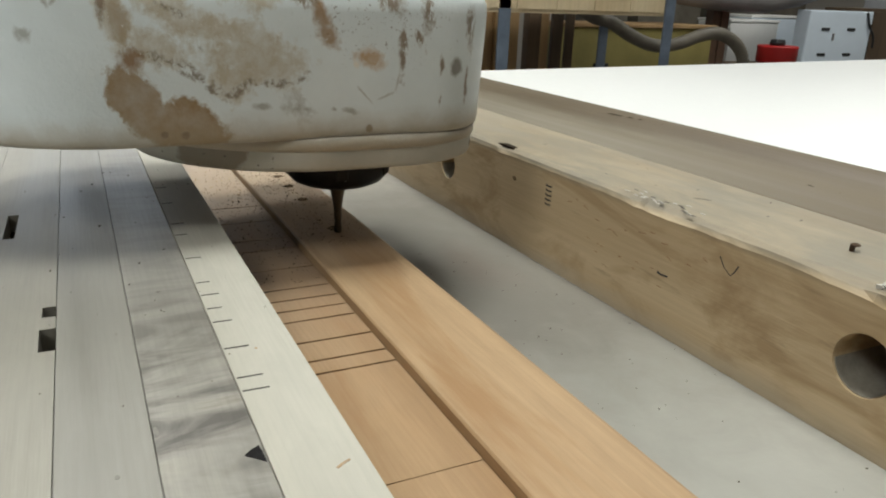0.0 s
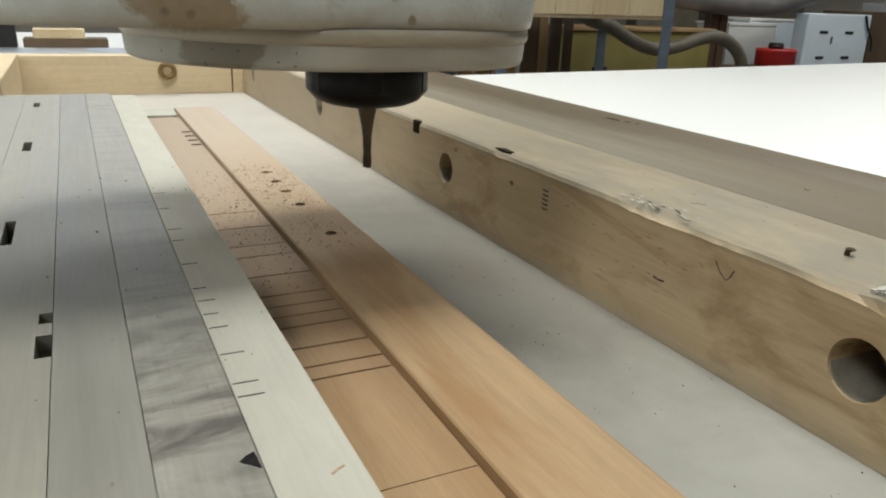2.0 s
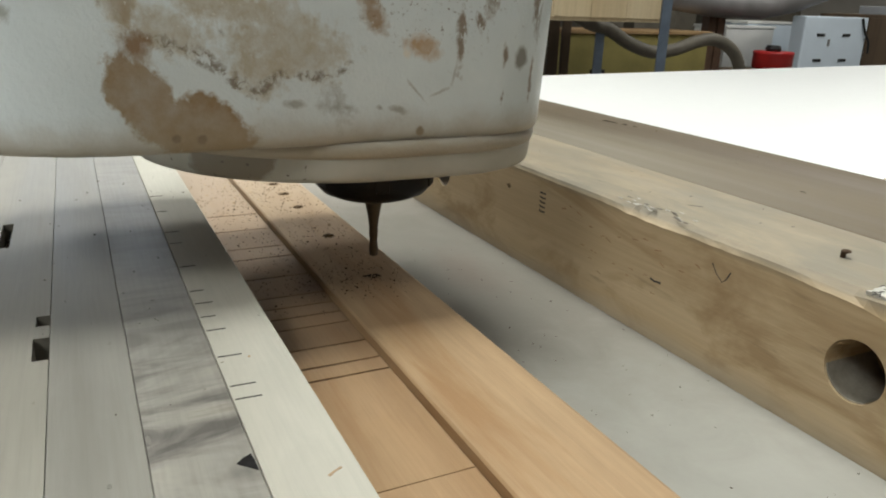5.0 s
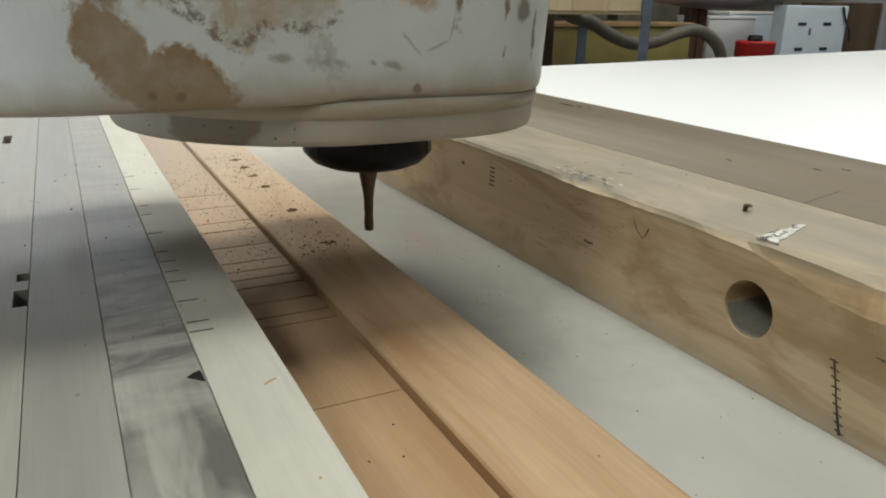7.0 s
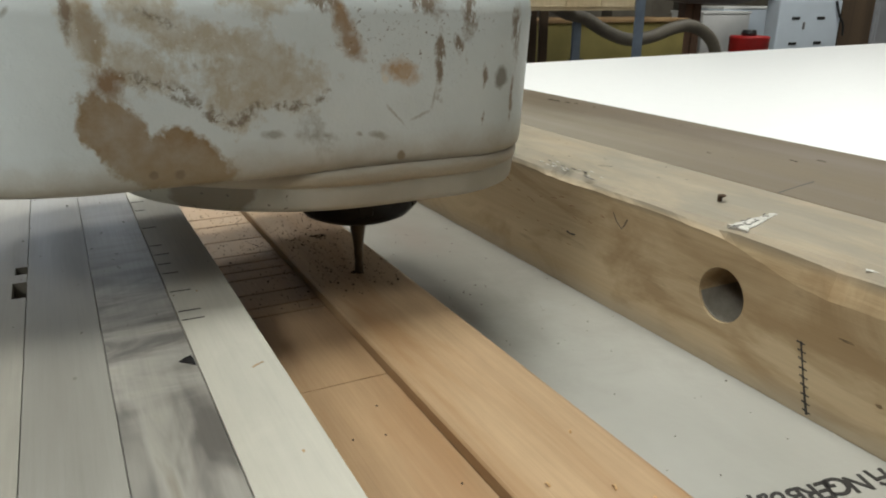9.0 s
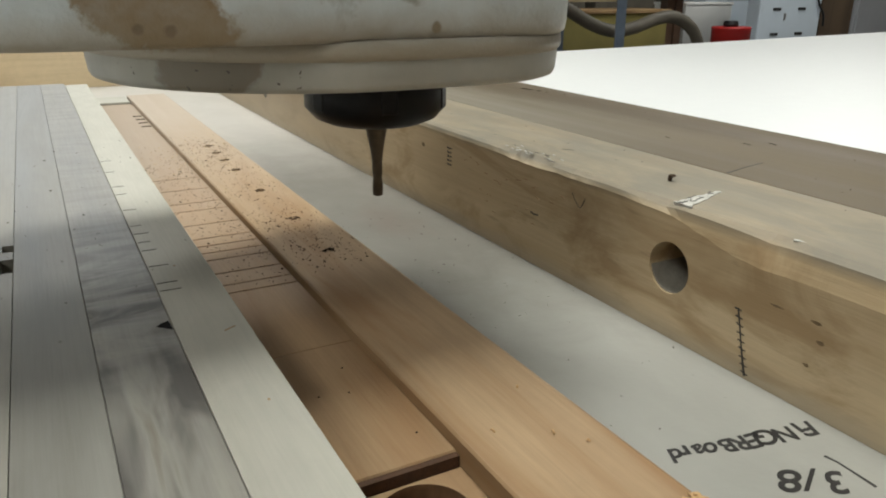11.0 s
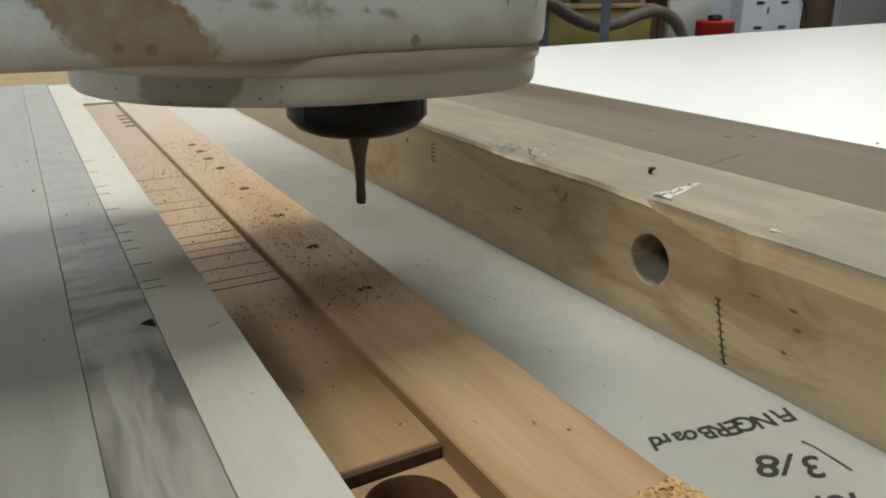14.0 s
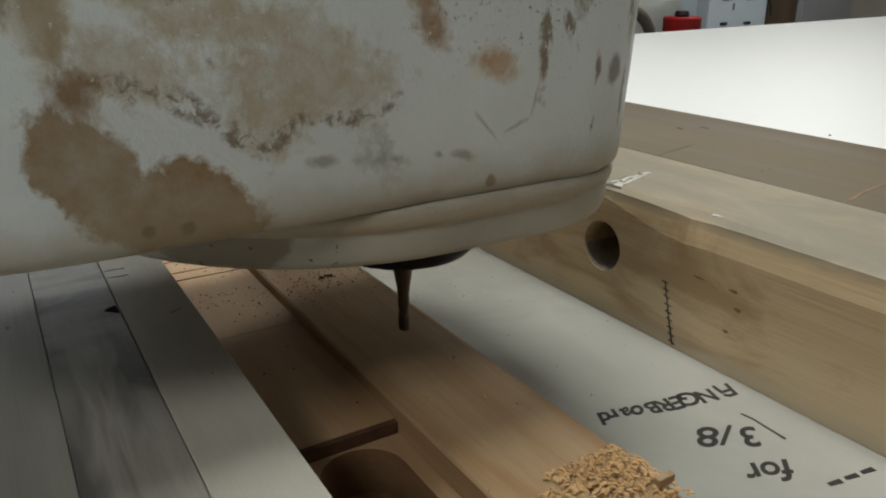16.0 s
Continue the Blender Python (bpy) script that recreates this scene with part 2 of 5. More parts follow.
M["crumb"] = plain("dark_crumb", (0.06, 0.04, 0.026), 0.9, 0, 0.4, 400, 0, 0.1)
M["pale_crumb"] = plain("pale_crumb", (0.50, 0.38, 0.25), 0.85, 0, 0.3, 400)
M["dust"] = plain("pale_dust", (0.27, 0.25, 0.21), 0.9, 0, 0.2, 260, 0.4)
M["carbide"] = plain("cutter_steel", (0.11, 0.085, 0.06), 0.4, 0.7, 0.2, 300)


def casing_paint():
    """White enamel over cast metal: glue stains, a flaked film of paste, drips, chips and grime, each at its own place."""
    m = Mat("chipped_white_paint", 0.42, spec=0.5)
    broad = m.noise((1, 1, 1), 22, 5, 0.6)
    c = m.ramp(broad, [(0.3, (0.60, 0.65, 0.66)), (0.7, (0.70, 0.755, 0.765))])
    sep = m.node("ShaderNodeSeparateXYZ")
    m.link(m.coords(), sep.inputs[0])
    big = m.math("SUBTRACT", m.noise((1, 1, 1), 85, 5, 0.62, 0.3, (3, 0, 1)), 0.5)
    fine = m.math("SUBTRACT", m.noise((1, 1, 0.8), 330, 4, 0.65, 0.2, (1, 0, 4)), 0.5)
    ragged = m.math("ADD", big, m.math("MULTIPLY", fine, 0.6))

    def blot(x0, z0, x1, z1, wide, wob=2.0, soft=0.3, noise=None):
        """A ragged mask along the line from (x0, z0) to (x1, z1)."""
        dx, dz = x1 - x0, z1 - z0
        wide *= 1.45
        half = max(math.hypot(dx, dz) / 2 + wide * 0.75, wide)
        mp = m.node("ShaderNodeMapping")
        mp.vector_type = "TEXTURE"
        m.link(m.coords(), mp.inputs[0])
        mp.inputs["Location"].default_value = ((x0 + x1) / 2, 0, (z0 + z1) / 2)
        mp.inputs["Rotation"].default_value = (0, -math.atan2(dz, dx), 0)
        mp.inputs["Scale"].default_value = (half, 1000, wide)
        ln = m.node("ShaderNodeVectorMath")
        ln.operation = "LENGTH"
        m.link(mp.outputs[0], ln.inputs[0])
        d = m.math("ADD", ln.outputs["Value"], m.math("MULTIPLY", noise or ragged, wob))
        return m.ramp(d, [(max(0.02, 0.85 - soft), 1.0), (min(1.0, 0.85 + soft * 0.4), 0.0)])

    def union(rows, **k):
        out = None
        for r in rows:
            q = blot(*r, **k)
            out = q if out is None else m.math("MAXIMUM", out, q)
        return out

    # thin tan film of dried paste
    film = union(((-0.096, 0.126, -0.079, 0.1145, 0.006), (-0.079, 0.1145, -0.047, 0.1035, 0.0042), (-0.070, 0.103, -0.036, 0.096, 0.0095), (-0.107, 0.128, -0.102, 0.101, 0.0045), (-0.098, 0.107, -0.085, 0.1, 0.006), (-0.066, 0.093, -0.060, 0.088, 0.006), (-0.062, 0.124, -0.040, 0.124, 0.005), (-0.088, 0.113, -0.06, 0.110, 0.005)), wob=1.7, soft=0.3)
    worn = m.ramp(m.noise((1, 1, 1), 150, 5, 0.7, 0.3, (4, 0, 3)), [(0.30, 0.4), (0.60, 0.95)])
    c = m.mix(m.math("MULTIPLY", film, worn), c, (0.435, 0.385, 0.29))
    # dark broken rim of that film, and specks above it
    grit = m.ramp(m.noise((1, 1, 1), 300, 4, 0.7, 0.5, (2, 0, 5)), [(0.44, 0.0), (0.56, 0.85)])
    rim = union(((-0.094, 0.0995, -0.085, 0.0975, 0.0022), (-0.085, 0.0975, -0.075, 0.0915, 0.002), (-0.075, 0.0915, -0.065, 0.0842, 0.002), (-0.0645, 0.0845, -0.055, 0.089, 0.002), (-0.054, 0.0892, -0.036, 0.089, 0.0015), (-0.036, 0.089, -0.028, 0.094, 0.0015), (-0.091, 0.1215, -0.079, 0.1145, 0.0014)), wob=3.0, soft=0.5)
    c = m.mix(m.math("MULTIPLY", rim, grit), c, (0.17, 0.13, 0.09))
    speck = m.ramp(m.noise((1, 1, 1), 520, 3, 0.7), [(0.60, 0.0), (0.67, 0.8)])
    c = m.mix(m.math("MULTIPLY", speck, blot(-0.02, 0.121, 0.02, 0.112, 0.016, soft=0.5)), c, (0.15, 0.12, 0.09))
    # brown glue stain
    stain = union(((-0.1048, 0.0915, -0.0938, 0.0735, 0.0072), (-0.0855, 0.0785, -0.0735, 0.0725, 0.0070), (-0.0975, 0.0735, -0.070, 0.0690, 0.0078)), wob=0.8, soft=0.12)
    island = blot(-0.0885, 0.0900, -0.081, 0.0885, 0.0024, wob=1.0, soft=0.5)
    stain = m.math("MULTIPLY", stain, m.math("SUBTRACT", 1.0, m.math("MULTIPLY", island, 0.8)))
    tone = m.ramp(m.noise((1, 1, 1), 75, 5, 0.65, 0.0, (2, 0, 1)), [(0.3, 0.72), (0.65, 1.0)])
    c = m.mix(m.math("MULTIPLY", stain, tone), c, (0.255, 0.165, 0.075))
    c = m.mix(m.math("MULTIPLY", union(((-0.1055, 0.127, -0.102, 0.103, 0.0030), (-0.100, 0.1, -0.099, 0.092, 0.0034)), wob=1.6, soft=0.4), 0.62), c, (0.30, 0.215, 0.12))
    c = m.mix(m.math("MULTIPLY", blot(-0.1015, 0.1005, -0.099, 0.0965, 0.0038, wob=1.4, soft=0.5), 0.85), c, (0.21, 0.115, 0.045))
    c = m.mix(m.math("MULTIPLY", union(((-0.0822, 0.0687, -0.0818, 0.0683, 0.0017), (-0.0905, 0.0693, -0.0897, 0.069, 0.0014)), wob=1.0), 0.9), c, (0.09, 0.05, 0.03))
    # rusty drip, and an orange scab beside it
    c = m.mix(m.math("MULTIPLY", union(((-0.0265, 0.122, -0.0225, 0.111, 0.0030), (-0.0235, 0.112, -0.0190, 0.1045, 0.0034)), wob=1.6, soft=0.5), tone), c, (0.27, 0.155, 0.06))
    c = m.mix(m.math("MULTIPLY", blot(-0.0065, 0.0985, 0.0, 0.0975, 0.0042, wob=1.7, soft=0.5), tone), c, (0.43, 0.265, 0.12))
    c = m.mix(m.math("MULTIPLY", blot(-0.0095, 0.0975, -0.0085, 0.0955, 0.0016, wob=2.0), 0.8), c, (0.72, 0.68, 0.6))
    # flaked upright drips showing brown primer
    flake = m.ramp(m.noise((1, 1, 0.3), 420, 3, 0.7), [(0.42, 0.0), (0.50, 0.9)])
    drips = union(((0.0243, 0.129, 0.0243, 0.113, 0.0028), (0.0128, 0.116, 0.0128, 0.089, 0.0017), (0.0195, 0.110, 0.0235, 0.102, 0.0014), (-0.033, 0.129, -0.031, 0.124, 0.005), (0.004, 0.128, 0.012, 0.121, 0.005), (-0.109, 0.129, -0.109, 0.114, 0.0015), (0.0325, 0.1, 0.0325, 0.092, 0.0009), (0.033, 0.084, 0.0325, 0.076, 0.0007), (0.05, 0.125, 0.0495, 0.099, 0.0026), (0.049, 0.096, 0.0485, 0.079, 0.0011)), wob=2.4, soft=0.5)
    c = m.mix(m.math("MULTIPLY", drips, flake), c, (0.20, 0.145, 0.095))
    c = m.mix(blot(0.0418, 0.0965, 0.0418, 0.0925, 0.0032, wob=1.0), c, (0.245, 0.24, 0.215))
    # scratched outline, grey rubs and dots
    hair = union(((-0.0085, 0.087, -0.001, 0.079, 0.0005), (0.001, 0.081, 0.009, 0.084, 0.0006), (0.0098, 0.085, 0.0118, 0.095, 0.0006)), wob=2.5, soft=0.6, noise=fine)
    c = m.mix(m.math("MULTIPLY", hair, 0.6), c, (0.30, 0.28, 0.24))
    rub = union(((-0.0375, 0.0812, -0.0335, 0.0745, 0.0042), (-0.0535, 0.0797, -0.0475, 0.0793, 0.0011), (-0.0345, 0.0785, -0.029, 0.0768, 0.0015), (-0.0145, 0.077, -0.0085, 0.0755, 0.0009), (-0.020, 0.0775, -0.018, 0.077, 0.0008), (-0.075, 0.104, -0.0735, 0.1025, 0.0007), (-0.1285, 0.1215, -0.1265, 0.117, 0.0009), (-0.126, 0.118, -0.1235, 0.121, 0.0006), (-0.1375, 0.109, -0.135, 0.1075, 0.0018)), wob=2.6, soft=0.7)
    c = m.mix(m.math("MULTIPLY", rub, 0.72), c, (0.26, 0.25, 0.22))
    c = m.mix(blot(-0.0028, 0.0681, -0.0022, 0.0677, 0.0015, wob=1.2), c, (0.22, 0.18, 0.13))
    chips = m.ramp(m.noise((1, 1, 1), 700, 2, 0.5, 0.0, (9, 0, 2)), [(0.70, 0.0), (0.735, 0.7)])
    c = m.mix(m.math("MULTIPLY", chips, union(((-0.11, 0.115, 0.02, 0.112, 0.018),), soft=0.5)), c, (0.80, 0.80, 0.76))
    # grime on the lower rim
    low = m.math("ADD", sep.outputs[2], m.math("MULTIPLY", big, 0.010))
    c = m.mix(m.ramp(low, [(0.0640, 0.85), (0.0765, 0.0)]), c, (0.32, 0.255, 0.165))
    m.colour(c)
    pit = m.math("ADD", m.noise((1, 1, 1), 560, 3, 0.6), m.math("MULTIPLY", m.noise((1, 1, 1), 110, 4, 0.6), 0.45))
    pit = m.math("ADD", pit, m.math("MULTIPLY", m.math("ADD", film, stain), 0.35))
    m.bump(pit, 0.34, 0.0008)
    m.roughness(broad, 0.32, 0.48)
    return m.m


M["casing"] = casing_paint()
mp = Mat("shaded_plate_paint", 0.45)
pn = mp.noise((1, 1, 1), 40, 5)
# base darker than the casing: shade below it is put into the paint
pc = mp.ramp(pn, [(0.3, (0.37, 0.355, 0.305)), (0.7, (0.46, 0.445, 0.39))])
pc = mp.mix(mp.math("MULTIPLY", mp.near(-0.068, 0.058, 0.015, 0.016, 2.2, 50, 0, 0.3), 0.75), pc, (0.17, 0.13, 0.085))
pd = mp.ramp(mp.noise((1, 1, 1), 300, 2, 0.5), [(0.68, 0.0), (0.71, 1.0)])
pc = mp.mix(mp.math("MULTIPLY", pd, mp.near(-0.07, 0.057, 0.035, 0.02, 0.5, 30)), pc, (0.08, 0.06, 0.05))
pc = mp.mix(mp.near(0.066, 0.054, 0.006, 0.0025, 1.2, 160), pc, (0.06, 0.05, 0.04))
mp.colour(pc)
mp.bump(mp.noise((1, 1, 1), 240, 3), 0.2, 0.0006)
M["plate"] = mp.m


# ---- mesh helpers ----
def part(name, bm, material, parent=None, label="", smooth=False):
    me = bpy.data.meshes.new(name)
    bmesh.ops.recalc_face_normals(bm, faces=bm.faces)
    bm.to_mesh(me)
    bm.free()
    if material:
        me.materials.append(material)
    if smooth:
        for p in me.polygons:
            p.use_smooth = True
    ob = new(name, me)
    ob.parent = parent
    if label:
        tagged(ob, label)
    return ob


def thing(name, x, y, z, label, category, group="", kind=""):
    ob = new(name)
    ob.empty_display_size = 0.02
    ob.location = (x, y, z)
    bpy.context.view_layer.update()
    return tagged(ob, label, category, group, kind)


def held(ob, parent):
    """Keeps a part, drawn in the world's own metres, in its place under a thing."""
    ob.parent = parent
    ob.matrix_parent_inverse = Matrix.Translation(parent.location).inverted()
    return ob


def box(bm, x0, x1, y0, y1, z0, z1, bevel=0.0, segments=2):
    vs = [bm.verts.new((x, y, z)) for x in (x0, x1) for y in (y0, y1) for z in (z0, z1)]
    fs = [bm.faces.new([vs[i] for i in q]) for q in ((0, 1, 3, 2), (4, 6, 7, 5), (0, 4, 5, 1), (2, 3, 7, 6), (0, 2, 6, 4), (1, 5, 7, 3))]
    if bevel:
        es = list({e for f in fs for e in f.edges})
        bmesh.ops.recalc_face_normals(bm, faces=fs)
        bmesh.ops.bevel(bm, geom=es, offset=bevel, segments=segments, affect="EDGES", profile=0.5)
    return vs


def boxed(*a, **k):
    bm = bmesh.new()
    box(bm, *a, **k)
    return bm


def loft(bm, rings, cap0=True, cap1=True):
    loops = [[bm.verts.new(p) for p in r] for r in rings]
    n = len(loops[0])
    for a, b in zip(loops, loops[1:]):
        for i in range(n):
            bm.faces.new((a[i], a[(i + 1) % n], b[(i + 1) % n], b[i]))
    if cap0:
        bm.faces.new(loops[0][::-1])
    if cap1:
        bm.faces.new(loops[-1])
    return loops


def lathe(bm, profile, n=40, cx=0.0, cy=0.0, cap0=True, cap1=True):
    loft(bm, [[(cx + r * math.cos(2 * math.pi * i / n), cy + r * math.sin(2 * math.pi * i / n), z) for i in range(n)] for r, z in profile], cap0, cap1)


def tube(bm, pts, radius, n=12):
    pts = [Vector(p) for p in pts]
    rings = []
    for i, p in enumerate(pts):
        d = (pts[min(i + 1, len(pts) - 1)] - pts[max(i - 1, 0)]).normalized()
        u = d.orthogonal().normalized() if i == 0 else (side - d * side.dot(d)).normalized()
        side = u
        v = d.cross(u)
        rings.append([p + radius * (math.cos(2 * math.pi * k / n) * u + math.sin(2 * math.pi * k / n) * v) for k in range(n)])
    loft(bm, rings)


def spline(pts, steps=6):
    out = []
    p = [Vector(q) for q in pts]
    p = [p[0] * 2 - p[1]] + p + [p[-1] * 2 - p[-2]]
    for i in range(1, len(p) - 2):
        for s in range(steps):
            t = s / steps
            a, b, c, d = p[i - 1:i + 3]
            out.append(0.5 * (2 * b + (c - a) * t + (2 * a - 5 * b + 4 * c - d) * t * t + (3 * b - a - 3 * c + d) * t ** 3))
    out.append(p[-2])
    return out


def holed_face(bm, u0, u1, v0, v1, holes, depth, put, n=28):
    """A flat face from (u0, v0) to (u1, v1) with round holes (u, v, radius) along u and their tunnels. put(u, v, d) places a point d behind the face."""
    cuts = [u0]
    for hu, hv, r in holes:
        cuts += [hu - 1.25 * r, hu + 1.25 * r]
    cuts.append(u1)
    for i in range(0, len(cuts), 2):
        bm.faces.new([bm.verts.new(put(u, v, 0)) for u, v in ((cuts[i], v0), (cuts[i + 1], v0), (cuts[i + 1], v1), (cuts[i], v1))])
    for hu, hv, r in holes:
        k0, k1 = hv - 1.25 * r, hv + 1.25 * r
        for a, b in ((v0, k0), (k1, v1)):
            bm.faces.new([bm.verts.new(put(u, v, 0)) for u, v in ((hu - 1.25 * r, a), (hu + 1.25 * r, a), (hu + 1.25 * r, b), (hu - 1.25 * r, b))])
        ring, edge, deep = [], [], []
        for k in range(n):
            a = 2 * math.pi * k / n + math.pi / 4
            c, s = math.cos(a), math.sin(a)
            f = 1.25 * r / max(abs(c), abs(s))
            ring.append(bm.verts.new(put(hu + r * c, hv + r * s, 0.0)))
            deep.append(bm.verts.new(put(hu + r * c, hv + r * s, depth)))
            edge.append(bm.verts.new(put(hu + f * c, hv + f * s, 0.0)))
        for k in range(n):
            j = (k + 1) % n
            bm.faces.new((edge[k], edge[j], ring[j], ring[k]))
            bm.faces.new((ring[k], ring[j], deep[j], deep[k]))
        bm.faces.new(deep)


# ---- room ----
def shell(name, *b, mat):
    return tagged(part(name, boxed(*b), mat), kind="structure")


M["floor"] = plain("concrete_floor", (0.22, 0.21, 0.20), 0.8, 0, 0.25, 2, 0.1)
M["wall"] = plain("workshop_wall_paint", (0.50, 0.47, 0.42), 0.8, 0, 0.12, 1.2, 0.05)
M["ceil"] = plain("ceiling_paint", (0.7, 0.7, 0.68), 0.9, 0, 0.05, 2)
shell("floor", -6, 9, -6, 8, FLOOR - 0.1, FLOOR, mat=M["floor"])
shell("ceiling", -6, 9, -6, 8, CEIL, CEIL + 0.1, mat=M["ceil"])
WX0, WX1, WZ0, WZ1 = -2.2, 1.2, 0.75, 2.1
bm = bmesh.new()
for b in ((-6, WX0, FLOOR, CEIL), (WX1, 9, FLOOR, CEIL), (WX0, WX1, FLOOR, WZ0), (WX0, WX1, WZ1, CEIL)):
    box(bm, b[0], b[1], 8, 8.15, b[2], b[3])
tagged(part("wall_north", bm, M["wall"]), kind="structure")
win = thing("window_1", (WX0 + WX1) / 2, 8.07, WZ0, "wide daylight window with a pale frame", "window", kind="structure")
M["win_frame"] = plain("pale_frame_paint", (0.6, 0.6, 0.58), 0.5, 0, 0.1, 6)
for k in range(4):
    x = WX0 + 0.03 + k * (WX1 - WX0 - 0.06) / 3
    held(part("mullion", boxed(x - 0.03, x + 0.03, 8.05, 8.1, WZ0 + 0.0005, WZ1 - 0.0005), M["win_frame"]), win)
data = bpy.data.lights.new("window_daylight", "AREA")
data.shape, data.size, data.size_y, data.energy, data.color = "RECTANGLE", WX1 - WX0, WZ1 - WZ0, 26, (0.80, 0.90, 1.0)
day = new("window_daylight", data)
day.matrix_world = look(((WX0 + WX1) / 2, 8.12, (WZ0 + WZ1) / 2), ((WX0 + WX1) / 2, 0.0, (WZ0 + WZ1) / 2))
shell("wall_south", -6, 9, -6.15, -6, FLOOR, CEIL, mat=M["wall"])
shell("wall_east", 9, 9.15, -6, 8, FLOOR, CEIL, mat=M["wall"])
shell("wall_west", -6.15, -6, -6, 8, FLOOR, CEIL, mat=M["wall"])

glow = Mat("lit_diffuser", 0.5)
glow.b.inputs["Base Color"].default_value = (0.9, 0.9, 0.9, 1)
glow.b.inputs["Emission Color"].default_value = (1, 0.98, 0.95, 1)
glow.b.inputs["Emission Strength"].default_value = 2.5
M["glow"] = glow.m
M["white_metal"] = plain("white_enamel", (0.75, 0.75, 0.73), 0.4, 0, 0.05, 5)
# added fixtures for these unseen lamps; their diffusers glow as extra fill
for lx, ly, sx, sy, pw in LIGHTS:
    lt = thing("added_ceiling_light", lx, ly, CEIL, "unseen added ceiling light, wide and white, with a glowing diffuser", "light", "workshop ceiling lights")
    held(part("frame", boxed(lx - sx / 2 - 0.04, lx + sx / 2 + 0.04, ly - sy / 2 - 0.04, ly + sy / 2 + 0.04, CEIL - 0.06, CEIL - 0.004), M["white_metal"]), lt)
    held(part("diffuser", boxed(lx - sx / 2, lx + sx / 2, ly - sy / 2, ly + sy / 2, CEIL - 0.075, CEIL - 0.062), M["glow"], label="glowing white diffuser"), lt)

# ---- machine bed and white board ----
TOP = -0.0275
bed = thing("work_table", 0.8, 0.0, FLOOR, "large white melamine work table on a steel frame", "table")
bm = bmesh.new()
out = [(-1.0, -1.2), (3.4, -1.2), (3.4, 1.70), (0.35, 1.345), (-1.0, 1.345)]
loft(bm, [[(x, y, TOP - 0.025) for x, y in out], [(x, y, TOP - 0.002) for x, y in out], [(x, y, TOP) for x, y in [(a * 0.9995 + 0.0004, b * 0.9995) for a, b in out]]])
held(part("tabletop", bm, M["table"]), bed)
M["frame_steel"] = plain("painted_steel", (0.18, 0.2, 0.22), 0.5, 0.3, 0.2, 12)
for x, y in ((-0.9, -1.1), (3.3, -1.1), (3.3, 1.55), (-0.9, 1.25)):
    held(part("leg", boxed(x - 0.04, x + 0.04, y - 0.04, y + 0.04, FLOOR, TOP - 0.027, bevel=0.004), M["frame_steel"], label="grey steel leg"), bed)

# ---- the jig tray ----
Z0 = -0.0255
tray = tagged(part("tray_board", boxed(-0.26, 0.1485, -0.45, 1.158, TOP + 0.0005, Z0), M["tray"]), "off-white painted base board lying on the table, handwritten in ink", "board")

HOLES = [(0.068, 0.0075, 0.0122), (0.411, 0.009, 0.0115), (0.739, 0.011, 0.0115), (1.085, 0.011, 0.0115)]
RT = 0.0375


